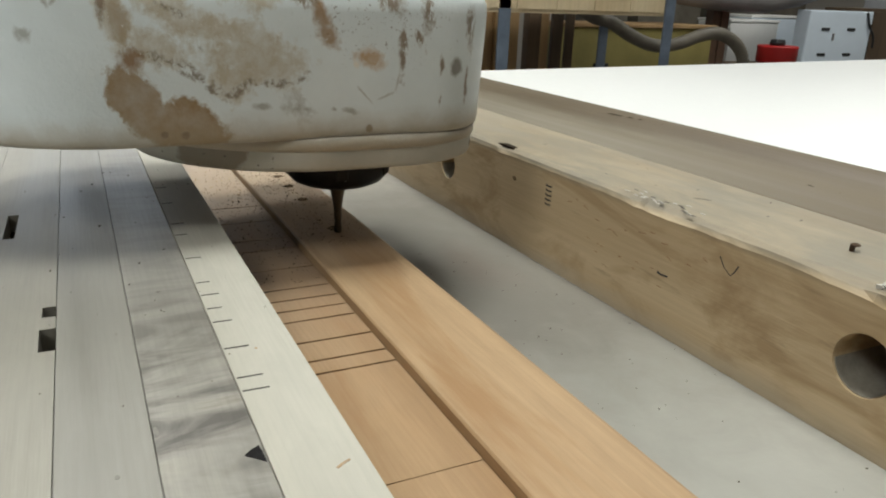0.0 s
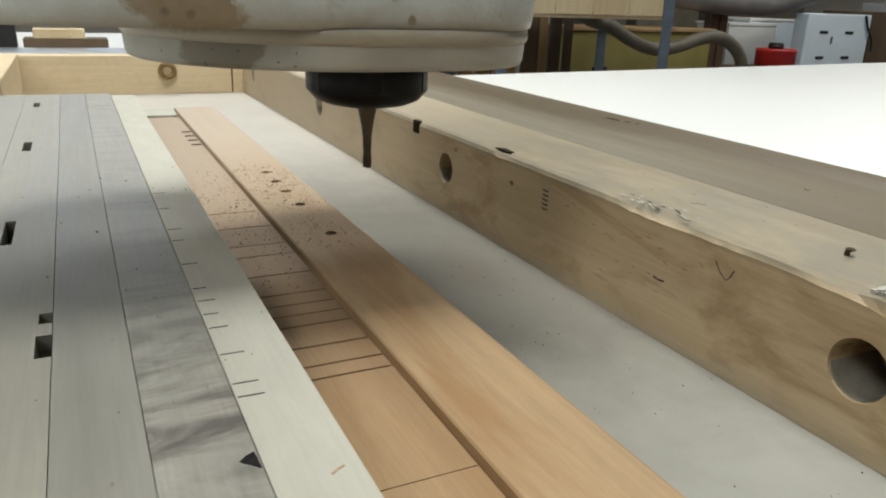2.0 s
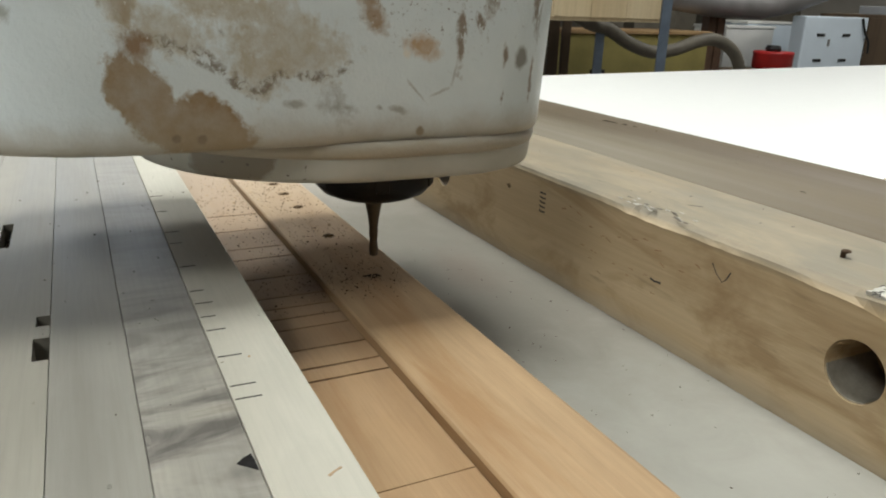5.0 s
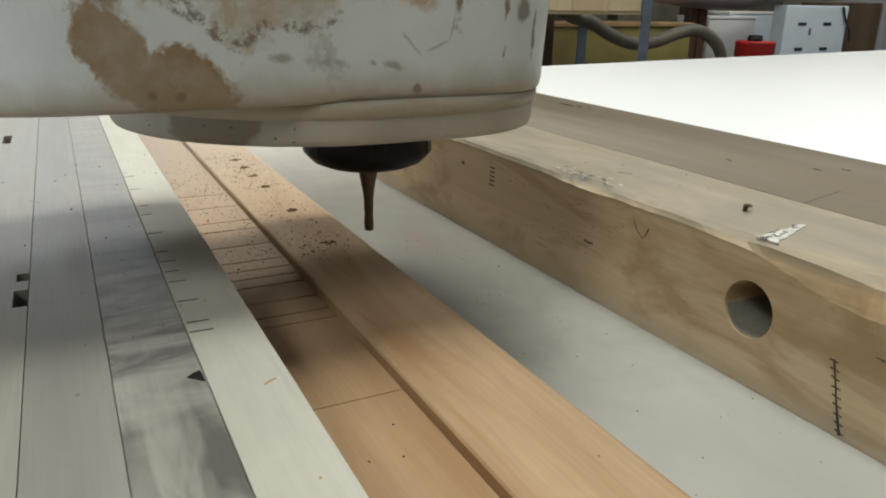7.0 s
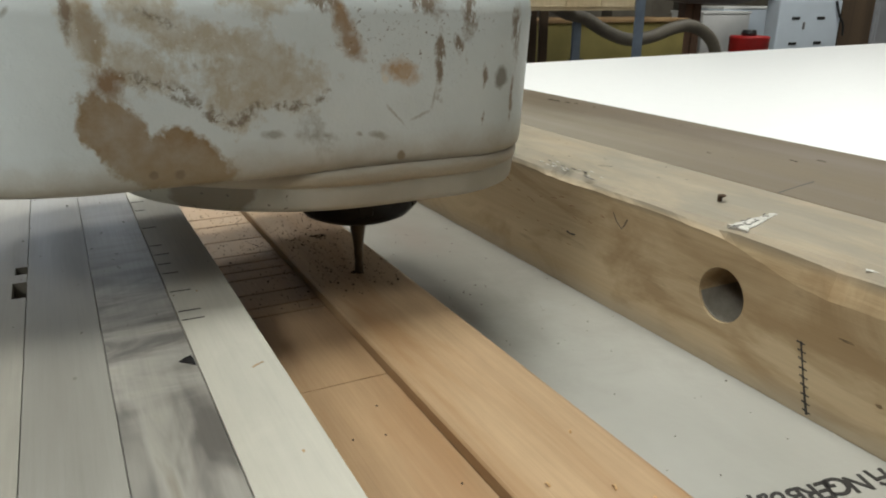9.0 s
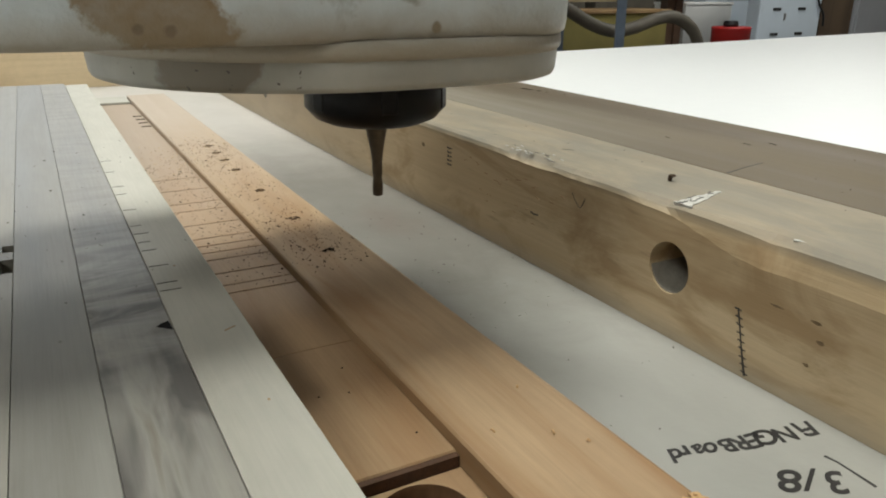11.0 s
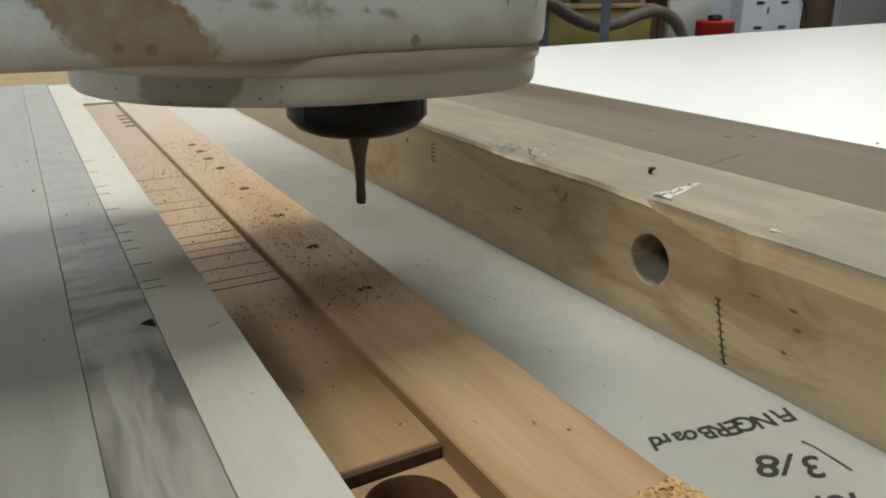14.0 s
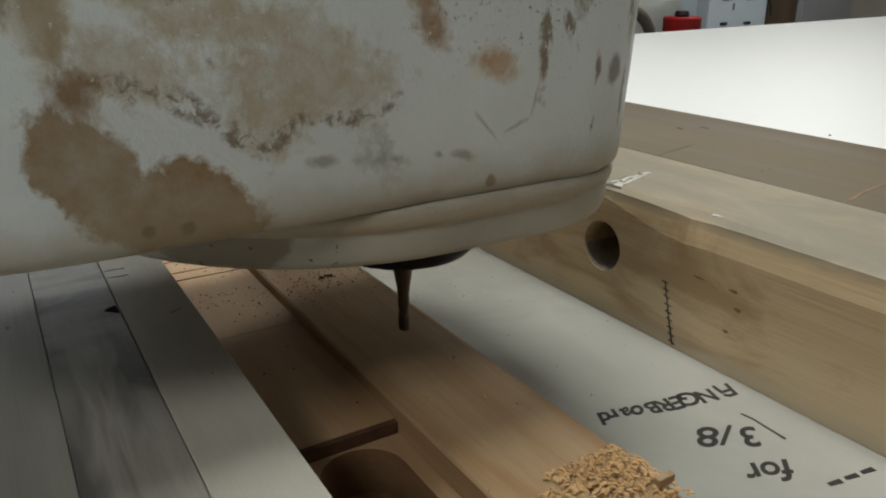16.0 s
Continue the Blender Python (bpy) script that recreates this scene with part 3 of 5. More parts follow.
def inner_rail():
    rail = thing("inner_rail", 0.18, 0.35, TOP, "worn pine rail with round holes along its side, chipped upper edge", "rail")
    bm = bmesh.new()
    x0, x1, y0, y1 = 0.149, 0.2145, -0.45, 1.1585
    holed_face(bm, y0, y1, TOP + 0.001, RT - 0.0145, HOLES, 0.06, lambda u, v, d: (x0 + d, u, v))
    rnd = random.Random(4)
    n = 260
    prev = None
    for i in range(n + 1):
        y = y0 + (y1 - y0) * i / n
        chip = 0.0
        for cy, w, dpt in ((0.185, 0.022, 0.0035), (0.083, 0.012, 0.0035), (0.145, 0.02, 0.0015), (0.02, 0.012, 0.002), (0.33, 0.008, 0.002), (0.46, 0.01, 0.0015)):
            chip += dpt * math.exp(-((y - cy) / w) ** 2) * (0.6 + 0.8 * rnd.random())
        chip += 0.0006 * rnd.random() + 0.0022 * min(1.0, max(0.0, (0.07 - y) / 0.05))
        low = 0.0085 * min(1.0, max(0.0, (0.075 - y) / 0.04))
        row = [bm.verts.new(p) for p in ((x0, y, RT - 0.0145), (x0, y, RT - 0.004 - chip * 0.4 - low), (x0 + 0.0008 + chip * 0.5, y, RT - 0.0016 - chip * 0.5), (x0 + 0.003 + chip, y, RT - 0.0003 - 0.1 * chip), (x0 + 0.012, y, RT), (x1, y, RT))]
        if prev:
            for a in range(5):
                bm.faces.new((prev[a], row[a], row[a + 1], prev[a + 1]))
        prev = row
    b = [bm.verts.new(p) for p in ((x1, y0, RT), (x1, y1, RT), (x1, y1, TOP + 0.001), (x1, y0, TOP + 0.001))]
    bm.faces.new(b)
    for y in (y0, y1):
        bm.faces.new([bm.verts.new(p) for p in ((x0, y, TOP + 0.001), (x1, y, TOP + 0.001), (x1, y, RT), (x0, y, RT - 0.004))])
    bmesh.ops.remove_doubles(bm, verts=bm.verts, dist=0.00002)
    held(part("body", bm, M["rail"]), rail)
    for k, (hy, hz, r) in enumerate(HOLES[:3]):
        bm = bmesh.new()
        rows = []
        for d in (0.0012, 0.012, 0.03):
            rows.append([bm.verts.new((x0 + d, hy + q * math.cos(a), hz + q * math.sin(a))) for q in (r * 0.995, r * 0.955) for a in [radians(-115 + 105 * i / 14) for i in range(15)]])
        for p, q in zip(rows, rows[1:]):
            for i in list(range(14)) + list(range(15, 29)):
                bm.faces.new((p[i], p[i + 1], q[i + 1], q[i]))
        for p in (rows[0], rows[-1]):
            for i in range(14):
                bm.faces.new((p[i], p[i + 1], p[i + 16], p[i + 15]))
        held(part("dust_lining", bm, M["dust"], label="pale dust settled inside the hole"), rail)
    return rail


inner_rail()
outer = thing("outer_rail", 0.3, 0.35, TOP, "wide greyish plank lying along the pine rail", "plank")
bm = bmesh.new()
ys = [-0.45, 1.1585]
for_edges = [(0.2155, RT - 0.0016), (0.2175, RT - 0.0004), (0.341, RT - 0.0008), (0.3455, RT - 0.003), (0.346, TOP + 0.001), (0.2155, TOP + 0.001)]
loft(bm, [[(x, y, z) for x, z in for_edges] for y in ys])
held(part("body", bm, M["outer"]), outer)

fence = thing("end_fence", 0.0, 1.17, TOP, "pale pine fence board across the end of the tray", "fence")
held(part("board", boxed(-0.30, 0.1305, 1.16, 1.20, TOP + 0.001, 0.0325, bevel=0.0015), M["fence"]), fence)
held(part("board", boxed(0.1325, 0.346, 1.16, 1.20, TOP + 0.001, 0.0325, bevel=0.0015), M["fence"]), fence)
M["brass"] = plain("worn_brass", (0.26, 0.17, 0.07), 0.4, 0.8, 0.25, 150)
bm = bmesh.new()
prof = [(0.0075, 0.0), (0.0075, 0.0035), (0.009, 0.0045), (0.0125, 0.0045), (0.0135, 0.003), (0.0135, 0.0)]
loft(bm, [[(0.033 + r * math.cos(2 * math.pi * i / 32), 1.1597 - d, 0.0095 + r * math.sin(2 * math.pi * i / 32)) for i in range(32)] for r, d in prof], False, False)
held(part("bushing", bm, M["brass"], label="round brass bushing", smooth=True), fence)

left_rail = tagged(part("left_rail", boxed(-0.235, -0.166, 0.815, 1.158, Z0 + 0.0002, 0.036, bevel=0.002), M["fence"]), "short pale pine rail closing the tray beside the fence", "rail")

# planks of the laminated slab
ZP = 0.023


def slab(name, x0, x1, y0, y1, mat, label, bevel=0.0003):
    return tagged(part(name, boxed(x0, x1, y0, y1, Z0 + 0.0002, ZP, bevel=bevel), mat), label, "plank", "planks on the tray")


slab("plank", -0.1113, -0.0891, -0.45, 0.79, M["plank_a"], "pale grey maple plank with faint grain")
slab("plank", -0.0890, -0.0650, -0.45, 0.79, M["plank_b"], "grey maple plank with dark wavy figure and a knot")
ruled = thing("ruled_strip", -0.054, 0.16, Z0, "cream wooden strip with ink tick marks along its edge", "strip", "planks on the tray")
held(part("body", boxed(-0.0648, -0.0425, -0.45, 0.775, Z0 + 0.0002, ZP, bevel=0.0004), M["cream"]), ruled)
TICKS = [0.107, 0.115, 0.135, 0.156, 0.168, 0.181, 0.194, 0.223, 0.256, 0.274, 0.312, 0.345]
for i, y in enumerate(TICKS):
    long = 0.0075 if i < 3 else 0.0062 if i % 2 else 0.005
    bm = boxed(-0.0642, -0.0642 + long, y - 0.0003, y + 0.0003, ZP - 0.0001, ZP + 0.00012)
    bmesh.ops.rotate(bm, verts=bm.verts, cent=(-0.0642, y, ZP), matrix=Matrix.Rotation(-0.03, 3, "Z"))
    held(part("tick_mark", bm, M["ink"], label="short black ink line"), ruled)
slab("plank", -0.20, -0.1425, -0.45, 0.79, M["plank_c"], "weathered pale maple plank at the tray's side")


# ---- far side of the workshop ----
M["blue_steel"] = plain("blue_grey_steel", (0.16, 0.20, 0.26), 0.45, 0.3, 0.2, 10)
M["ply"] = wood("plywood", (0.58, 0.45, 0.27), (0.72, 0.60, 0.40), "z", 60, 4, 0.6)
M["lumber"] = wood("lumber", (0.28, 0.17, 0.08), (0.50, 0.34, 0.17), "z", 60, 6, 0.7)
M["dark_lumber"] = wood("dark_lumber", (0.07, 0.05, 0.035), (0.16, 0.11, 0.07), "z", 60, 6, 0.7)
M["olive"] = plain("olive_panel_paint", (0.25, 0.21, 0.07), 0.6, 0, 0.2, 3)
M["hose"] = plain("grey_brown_hose", (0.13, 0.115, 0.09), 0.6, 0, 0.25, 8)
M["duct"] = plain("grey_duct_metal", (0.22, 0.21, 0.21), 0.45, 0.4, 0.2, 4)
M["cab"] = plain("pale_blue_enamel", (0.60, 0.68, 0.76), 0.4, 0, 0.05, 3)
M["red"] = plain("red_plastic", (0.42, 0.02, 0.02), 0.4, 0, 0.15, 6)
M["black"] = plain("black_plastic", (0.015, 0.015, 0.016), 0.5, 0, 0.2, 20)
M["rust"] = plain("brown_painted_post", (0.12, 0.07, 0.045), 0.6, 0, 0.3, 8)
M["grey_cab"] = plain("grey_enamel", (0.33, 0.34, 0.36), 0.45, 0, 0.1, 3)

rack = thing("storage_rack", 2.0, 3.6, FLOOR, "blue-grey steel rack with a pale plywood shelf", "rack")
for x in (1.935, 3.04):
    for y in (3.4, 4.0):
        bm = bmesh.new()
        box(bm, x - 0.035, x + 0.035, y - 0.004, y + 0.004, FLOOR, 1.4)
        box(bm, x + 0.027, x + 0.035, y, y + 0.05, FLOOR, 1.4)
        held(part("post", bm, M["blue_steel"]), rack)
held(part("shelf", boxed(1.0, 3.0, 3.406, 3.99, 0.05, 0.085), M["ply"], label="pale plywood shelf"), rack)
for i in range(8):
    x = 1.02 + i * 0.247
    held(part("panel", boxed(x, x + 0.243, 3.396, 3.41, 0.07 if x < 3 else 0.08, 0.42), M["ply"], label="pale plywood panel"), rack)
held(part("crossbar", boxed(1.9, 3.07, 3.41, 3.44, -0.62, -0.56), M["blue_steel"]), rack)

rnd = random.Random(11)
for i in range(16):
    x = 1.15 + i * 0.112 + rnd.uniform(-0.01, 0.01)
    w = rnd.uniform(0.05, 0.10)
    dark = i in (12, 14, 15)
    b = tagged(part("lumber_board", boxed(x, x + w, 4.06 + rnd.uniform(0, 0.05), 4.13, FLOOR, rnd.uniform(0.5, 0.9), bevel=0.004), M["dark_lumber"] if dark else M["lumber"]), "dark upright lumber board" if dark else "brown upright lumber board", "board", "stored lumber")
    b.matrix_world = Matrix.Translation((0, 0, 0))

pn = thing("olive_cabinet", 3.7, 4.7, FLOOR, "low olive-yellow wooden cabinet behind the rack", "cabinet")
held(part("body", boxed(3.0, 4.42, 4.42, 4.85, FLOOR, -0.06, bevel=0.01), M["olive"]), pn)
held(part("top", boxed(2.98, 4.44, 4.40, 4.87, -0.059, -0.03, bevel=0.006), M["lumber"], label="brown wooden top"), pn)
held(part("handle", boxed(3.3, 3.42, 4.395, 4.42, -0.34, -0.31, bevel=0.004), M["black"], label="black handle"), pn)

hs = thing("dust_hose", 3.6, 4.0, FLOOR, "grey-brown ribbed dust extraction hose hanging in a loop", "hose")
path = spline([(2.6, 4.0, 0.5), (2.75, 4.0, 0.16), (2.92, 4.0, 0.035), (3.1, 4.0, -0.01), (3.29, 4.0, -0.10), (3.49, 4.0, -0.155), (3.69, 4.0, -0.14), (3.89, 4.0, -0.085), (4.05, 4.0, -0.07), (4.22, 4.0, -0.13), (4.33, 4.0, -0.25), (4.38, 4.0, -0.5), (4.40, 4.0, FLOOR + 0.05)], 12)
bm = bmesh.new()
pts = [Vector(p) for p in path]
rings = []
for i, p in enumerate(pts):
    d = (pts[min(i + 1, len(pts) - 1)] - pts[max(i - 1, 0)]).normalized()
    u, v = Vector((0, 1, 0)), d.cross(Vector((0, 1, 0)))
    r = 0.046 if i % 2 else 0.040
    rings.append([p + r * (math.cos(k * math.pi / 7) * u + math.sin(k * math.pi / 7) * v) for k in range(14)])
loft(bm, rings)
held(part("hose_body", bm, M["hose"], smooth=True), hs)

dc = thing("air_duct", 4.9, 4.6, FLOOR, "grey sheet metal duct on brown posts", "duct")
bm = bmesh.new()
tube(bm, [(4.1, 4.6, 0.22), (4.6, 4.6, 0.17), (5.1, 4.6, 0.16), (5.5, 4.6, 0.22), (6.0, 4.6, 0.36)], 0.095, 18)
held(part("pipe", bm, M["duct"], smooth=True), dc)
for x in (4.70, 4.80):
    held(part("post", boxed(x - 0.04, x + 0.04, 4.68, 4.76, FLOOR, 0.13), M["rust"]), dc)

for x0, x1, y0, top, lab in ((4.74, 5.02, 5.0, -0.20, "small white cardboard box behind the hose"), (5.2, 5.8, 5.0, -0.02, "tall white cardboard box behind the red canister"), (5.66, 6.30, 5.2, 0.02, "tall white cabinet against the wall")):
    c = thing("white_cabinet" if top > 0 else "white_box", (x0 + x1) / 2, y0 + 0.2, FLOOR, lab, "cabinet" if top > 0 else "box")
    held(part("body", boxed(x0, x1, y0, y0 + 0.4, FLOOR, top, bevel=0.008), M["cab"] if top > 0 else M["white_metal"]), c)
    held(part("lid", boxed(x0 - 0.008, x1 + 0.008, y0 - 0.008, y0 + 0.408, top + 0.0005, top + 0.025, bevel=0.005), M["white_metal"]), c)

stand = tagged(part("low_stand", boxed(4.55, 5.3, 4.05, 4.4, FLOOR, -0.30, bevel=0.006), M["dark_lumber"]), "low dark wooden stand carrying a red canister", "stand")
bk = thing("red_canister", 4.9, 4.2, -0.30, "red plastic canister with a black cap", "canister")
bm = bmesh.new()
lathe(bm, [(0.14, -0.2995), (0.152, -0.285), (0.152, -0.185), (0.157, -0.175), (0.145, -0.165)], 28, 4.93, 4.22)
held(part("body", bm, M["red"], smooth=True), bk)
bm = bmesh.new()
lathe(bm, [(0.055, -0.1645), (0.06, -0.145), (0.05, -0.12)], 20, 4.92, 4.22)
held(part("cap", bm, M["black"], label="black cap"), bk)

cb = thing("control_cabinet", 6.05, 4.7, FLOOR, "pale blue metal control cabinet with dark vent slots", "cabinet")
held(part("body", boxed(5.58, 6.40, 4.5, 4.64, FLOOR, 0.11, bevel=0.012), M["cab"]), cb)
for x in (5.80, 6.13):
    for z in (-0.045, -0.26):
        held(part("vent_slot", boxed(x - 0.05, x + 0.05, 4.494, 4.5005, z - 0.012, z + 0.012, bevel=0.002), M["black"], label="dark vent slot"), cb)
held(part("latch", boxed(5.90, 5.92, 4.49, 4.5005, -0.14, -0.08, bevel=0.003), M["duct"]), cb)
bm = bmesh.new()
tube(bm, spline([(6.30, 4.49, 0.10), (6.35, 4.48, -0.02), (6.42, 4.48, -0.10), (6.44, 4.48, -0.2)]), 0.01, 8)
held(part("cable", bm, M["black"], label="black cable"), cb)

for x0, x1, top, mat, lab in ((6.50, 7.02, 0.14, "dark_lumber", "dark wooden crate full of shadowed clutter"), (7.06, 7.95, 0.22, "grey_cab", "tall grey steel cabinet with a plain door")):
    c = thing("crate" if mat == "dark_lumber" else "steel_cabinet", (x0 + x1) / 2, 4.8, FLOOR, lab, "crate" if mat == "dark_lumber" else "cabinet")
    held(part("body", boxed(x0, x1, 4.6, 5.1, FLOOR, top, bevel=0.01), M[mat]), c)
    held(part("door", boxed(x0 + 0.03, x1 - 0.03, 4.585, 4.5995, FLOOR + 0.1, top - 0.03, bevel=0.004), M[mat]), c)

for x0, z0, z1, y, w in ((4.9, 0.16, 0.5, 5.6, 0.5), (5.5, 0.1, 0.42, 5.9, 0.4), (6.1, 0.2, 0.6, 5.7, 0.55), (6.8, 0.2, 0.55, 5.8, 0.6), (4.2, -0.02, 0.3, 5.5, 0.5)):
    c = thing("storage_bin", x0, y, FLOOR, "dim storage bin on a tall wall shelf", "bin", "bins by the far wall")
    held(part("bin", boxed(x0 - w / 2, x0 + w / 2, y, y + 0.4, FLOOR, z1, bevel=0.01), M["hose"]), c)
    held(part("rim", boxed(x0 - w / 2 - 0.01, x0 + w / 2 + 0.01, y - 0.01, y + 0.41, z1 + 0.001, z1 + 0.03, bevel=0.006), M["duct"]), c)

# narrow infeed bench beyond the fence
ib = thing("infeed_bench", -0.3, 1.9, FLOOR, "pale bench with an aluminium edge rail behind the fence", "bench")
held(part("benchtop", boxed(-1.4, 0.33, 1.36, 3.0, -0.075, -0.033, bevel=0.003), M["white_metal"]), ib)
M["alu"] = plain("aluminium_profile", (0.42, 0.44, 0.47), 0.35, 0.8, 0.1, 12)
held(part("edge_rail", boxed(-1.4, 0.33, 1.93, 2.10, -0.0328, -0.022, bevel=0.002), M["alu"], label="aluminium edge rail"), ib)
for x in (-1.3, 0.25):
    for y in (1.42, 2.9):
        held(part("leg", boxed(x - 0.03, x + 0.03, y - 0.03, y + 0.03, FLOOR, -0.0755), M["frame_steel"]), ib)
for x0, x1, z0, z1, k in ((-0.21, -0.005, -0.0325, -0.006, 0), (-0.185, -0.06, -0.0058, 0.018, 1)):
    tagged(part("offcut", boxed(x0, x1, 2.2, 2.28, z0, z1, bevel=0.002), M["ply"] if k else M["dark_lumber"]), "pale wooden offcut stacked on another" if k else "dark brown offcut lying on the bench", "offcut", "offcuts behind the fence")
tagged(part("dark_clamp_block", boxed(-0.29, -0.225, 2.2, 2.26, -0.0325, 0.03, bevel=0.004), M["black"]), "small black block on the bench", "block")


def notched_plank():
    """The plank beside the pale ones, with small square mortises through it."""
    t = thing("mortised_plank", -0.127, 0.17, Z0, "pale maple plank with small square mortises", "plank", "planks on the tray")
    x0, x1 = -0.1423, -0.1115
    cells = [(-0.133, -0.1285, 0.274, 0.312), (-0.134, -0.1285, 0.488, 0.521), (-0.134, -0.1285, 0.700, 0.728), (-0.1157, x1, 0.180, 0.189), (-0.1162, x1, 0.153, 0.170)]
    xs = sorted({x0, x1, *[q for c in cells for q in c[:2]]})
    ys = sorted({-0.45, 0.79, *[q for c in cells for q in c[2:]]})
    solid = {}
    for i in range(len(xs) - 1):
        for j in range(len(ys) - 1):
            mx, my = (xs[i] + xs[i + 1]) / 2, (ys[j] + ys[j + 1]) / 2
            solid[i, j] = not any(a < mx < b and c < my < d for a, b, c, d in cells)
    bm = bmesh.new()
    at = {}

    def vert(i, j, z):
        if (i, j, z) not in at:
            at[i, j, z] = bm.verts.new((xs[i], ys[j], z))
        return at[i, j, z]

    lo, hi = Z0 + 0.0002, ZP
    for (i, j), full in solid.items():
        if not full:
            continue
        for z in (lo, hi):
            bm.faces.new([vert(i, j, z), vert(i + 1, j, z), vert(i + 1, j + 1, z), vert(i, j + 1, z)])
        for di, dj, p, q in ((-1, 0, (i, j), (i, j + 1)), (1, 0, (i + 1, j), (i + 1, j + 1)), (0, -1, (i, j), (i + 1, j)), (0, 1, (i, j + 1), (i + 1, j + 1))):
            if not solid.get((i + di, j + dj), False):
                bm.faces.new([vert(*p, lo), vert(*q, lo), vert(*q, hi), vert(*p, hi)])
    held(part("body", bm, M["plank_c"]), t)
    # black bottoms paint the shade inside the mortises
    for a, b, c, d in cells:
        held(part("mortise_shade", boxed(a + 0.0002, b - 0.0002, c + 0.0002, d - 0.0002, Z0 + 0.0004, ZP - 0.008), M["hole"], label="mortise bottom painted black for the shade inside"), t)


notched_plank()

# fingerboard blank with fret slots
SLOTS = [0.081, 0.149, 0.159, 0.175, 0.195, 0.2065, 0.218, 0.231, 0.257, 0.287, 0.305, 0.339, 0.372]
fb = thing("fingerboard_blank", -0.02, 0.37, Z0, "brown maple fingerboard blank with sawn fret slots", "board")
bm = bmesh.new()
prof = [(0.0, Z0 + 0.0002), (0.0, -0.0005), (0.0005, 0.0)]
for y in SLOTS:
    w = 0.00022 if y < 0.1 else 0.0006
    prof += [(y - w, 0.0), (y - w, -0.003), (y + w, -0.003), (y + w, 0.0)]
prof += [(0.76, 0.0), (0.76, Z0 + 0.0002)]
loft(bm, [[(x, y, z) for y, z in prof] for x in (-0.0423, -0.0003)])
held(part("body", bm, M["blank"]), fb)
# dark brown cap over the blank's end, filling most of the gap
M["dark_end"] = plain("dark_end_wood", (0.085, 0.042, 0.022), 0.8, 0, 0.35, 180, 0.3)
held(part("end_band", boxed(-0.0422, -0.0004, -0.0022, -0.00005, Z0 + 0.0004, -0.0006), M["dark_end"], label="dark brown band across the end"), fb)

# the blank's wood, darkened to paint the shade inside the pocket
M["pocket"] = wood("shaded_pocket_wood", (0.17, 0.092, 0.046), (0.25, 0.145, 0.078), "y", 700, 60, 0.65, (40, (0.12, 0.062, 0.03), 0.5))
# lower end block with a round-nosed pocket
lb = thing("end_block", -0.02, -0.2, Z0, "brown wooden block with a rounded pocket, below the fingerboard", "block")
ZL = -0.0042
bm = bmesh.new()
rim, n = [], 20
px, py, pr = -0.0185, -0.0165, 0.0128
arc = [(px + pr * math.cos(a), py + pr * math.sin(a)) for a in [math.pi * k / n for k in range(n + 1)]]
top = [(-0.0003, -0.0028), (-0.0423, -0.0028), (-0.0423, -0.45)] + [(px - pr, -0.45)] + arc[::-1] + [(px + pr, -0.45), (-0.0003, -0.45)]
bm.faces.new([bm.verts.new((x, y, ZL)) for x, y in top])
wall_loop = [(px - pr, -0.45)] + arc[::-1] + [(px + pr, -0.45)]
r0 = [bm.verts.new((x, y, ZL)) for x, y in wall_loop]
r1 = [bm.verts.new((x, y, ZL - 0.016)) for x, y in wall_loop]
for i in range(len(r0) - 1):
    bm.faces.new((r0[i], r0[i + 1], r1[i + 1], r1[i]))
bm.faces.new(r1)
sides = [(-0.0003, -0.0028), (-0.0423, -0.0028), (-0.0423, -0.45), (-0.0003, -0.45)]
s0 = [bm.verts.new((x, y, ZL)) for x, y in sides]
s1 = [bm.verts.new((x, y, Z0 + 0.0002)) for x, y in sides]
for i in range(4):
    bm.faces.new((s0[i], s0[(i + 1) % 4], s1[(i + 1) % 4], s1[i]))
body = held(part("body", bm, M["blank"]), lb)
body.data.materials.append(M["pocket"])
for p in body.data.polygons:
    # the routed pocket: its wall and its bottom, in the shade-darkened wood
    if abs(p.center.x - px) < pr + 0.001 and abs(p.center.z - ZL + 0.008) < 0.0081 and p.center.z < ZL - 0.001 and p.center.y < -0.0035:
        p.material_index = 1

# the strip being drilled
ZS = 0.0045
DRILLED = [(0.2985, 0.0235), (0.362, 0.0235), (0.397, 0.0235), (0.426, 0.0235), (0.456, 0.0235)]
st = thing("drilled_strip", 0.02, 0.17, Z0, "brown maple strip with a row of drilled dots and sawdust", "strip")
bm = bmesh.new()
holed_face(bm, -0.45, 0.80, 0.0007, 0.0408, [(y, x, 0.0024) for y, x in DRILLED], 0.009, lambda u, v, d: (v, u, ZS - d), 16)
for y0, y1 in ((-0.45, 0.80),):
    for loop in (((0.0, ZS - 0.0007), (0.0007, ZS)), ((0.0, ZS - 0.0007), (0.0, Z0 + 0.0002)), ((0.0408, ZS), (0.0422, ZS - 0.0006)), ((0.0422, ZS - 0.0006), (0.0432, ZS - 0.002)), ((0.0432, ZS - 0.002), (0.0435, Z0 + 0.0002))):
        (xa, za), (xb, zb) = loop
        bm.faces.new([bm.verts.new(p) for p in ((xa, y0, za), (xa, y1, za), (xb, y1, zb), (xb, y0, zb))])
    for y in (y0, y1):
        bm.faces.new([bm.verts.new(p) for p in ((0, y, ZS - 0.0007), (0.0007, y, ZS), (0.0408, y, ZS), (0.0435, y, ZS - 0.002), (0.0435, y, Z0 + 0.0002), (0, y, Z0 + 0.0002))])
held(part("body", bm, M["strip"]), st)
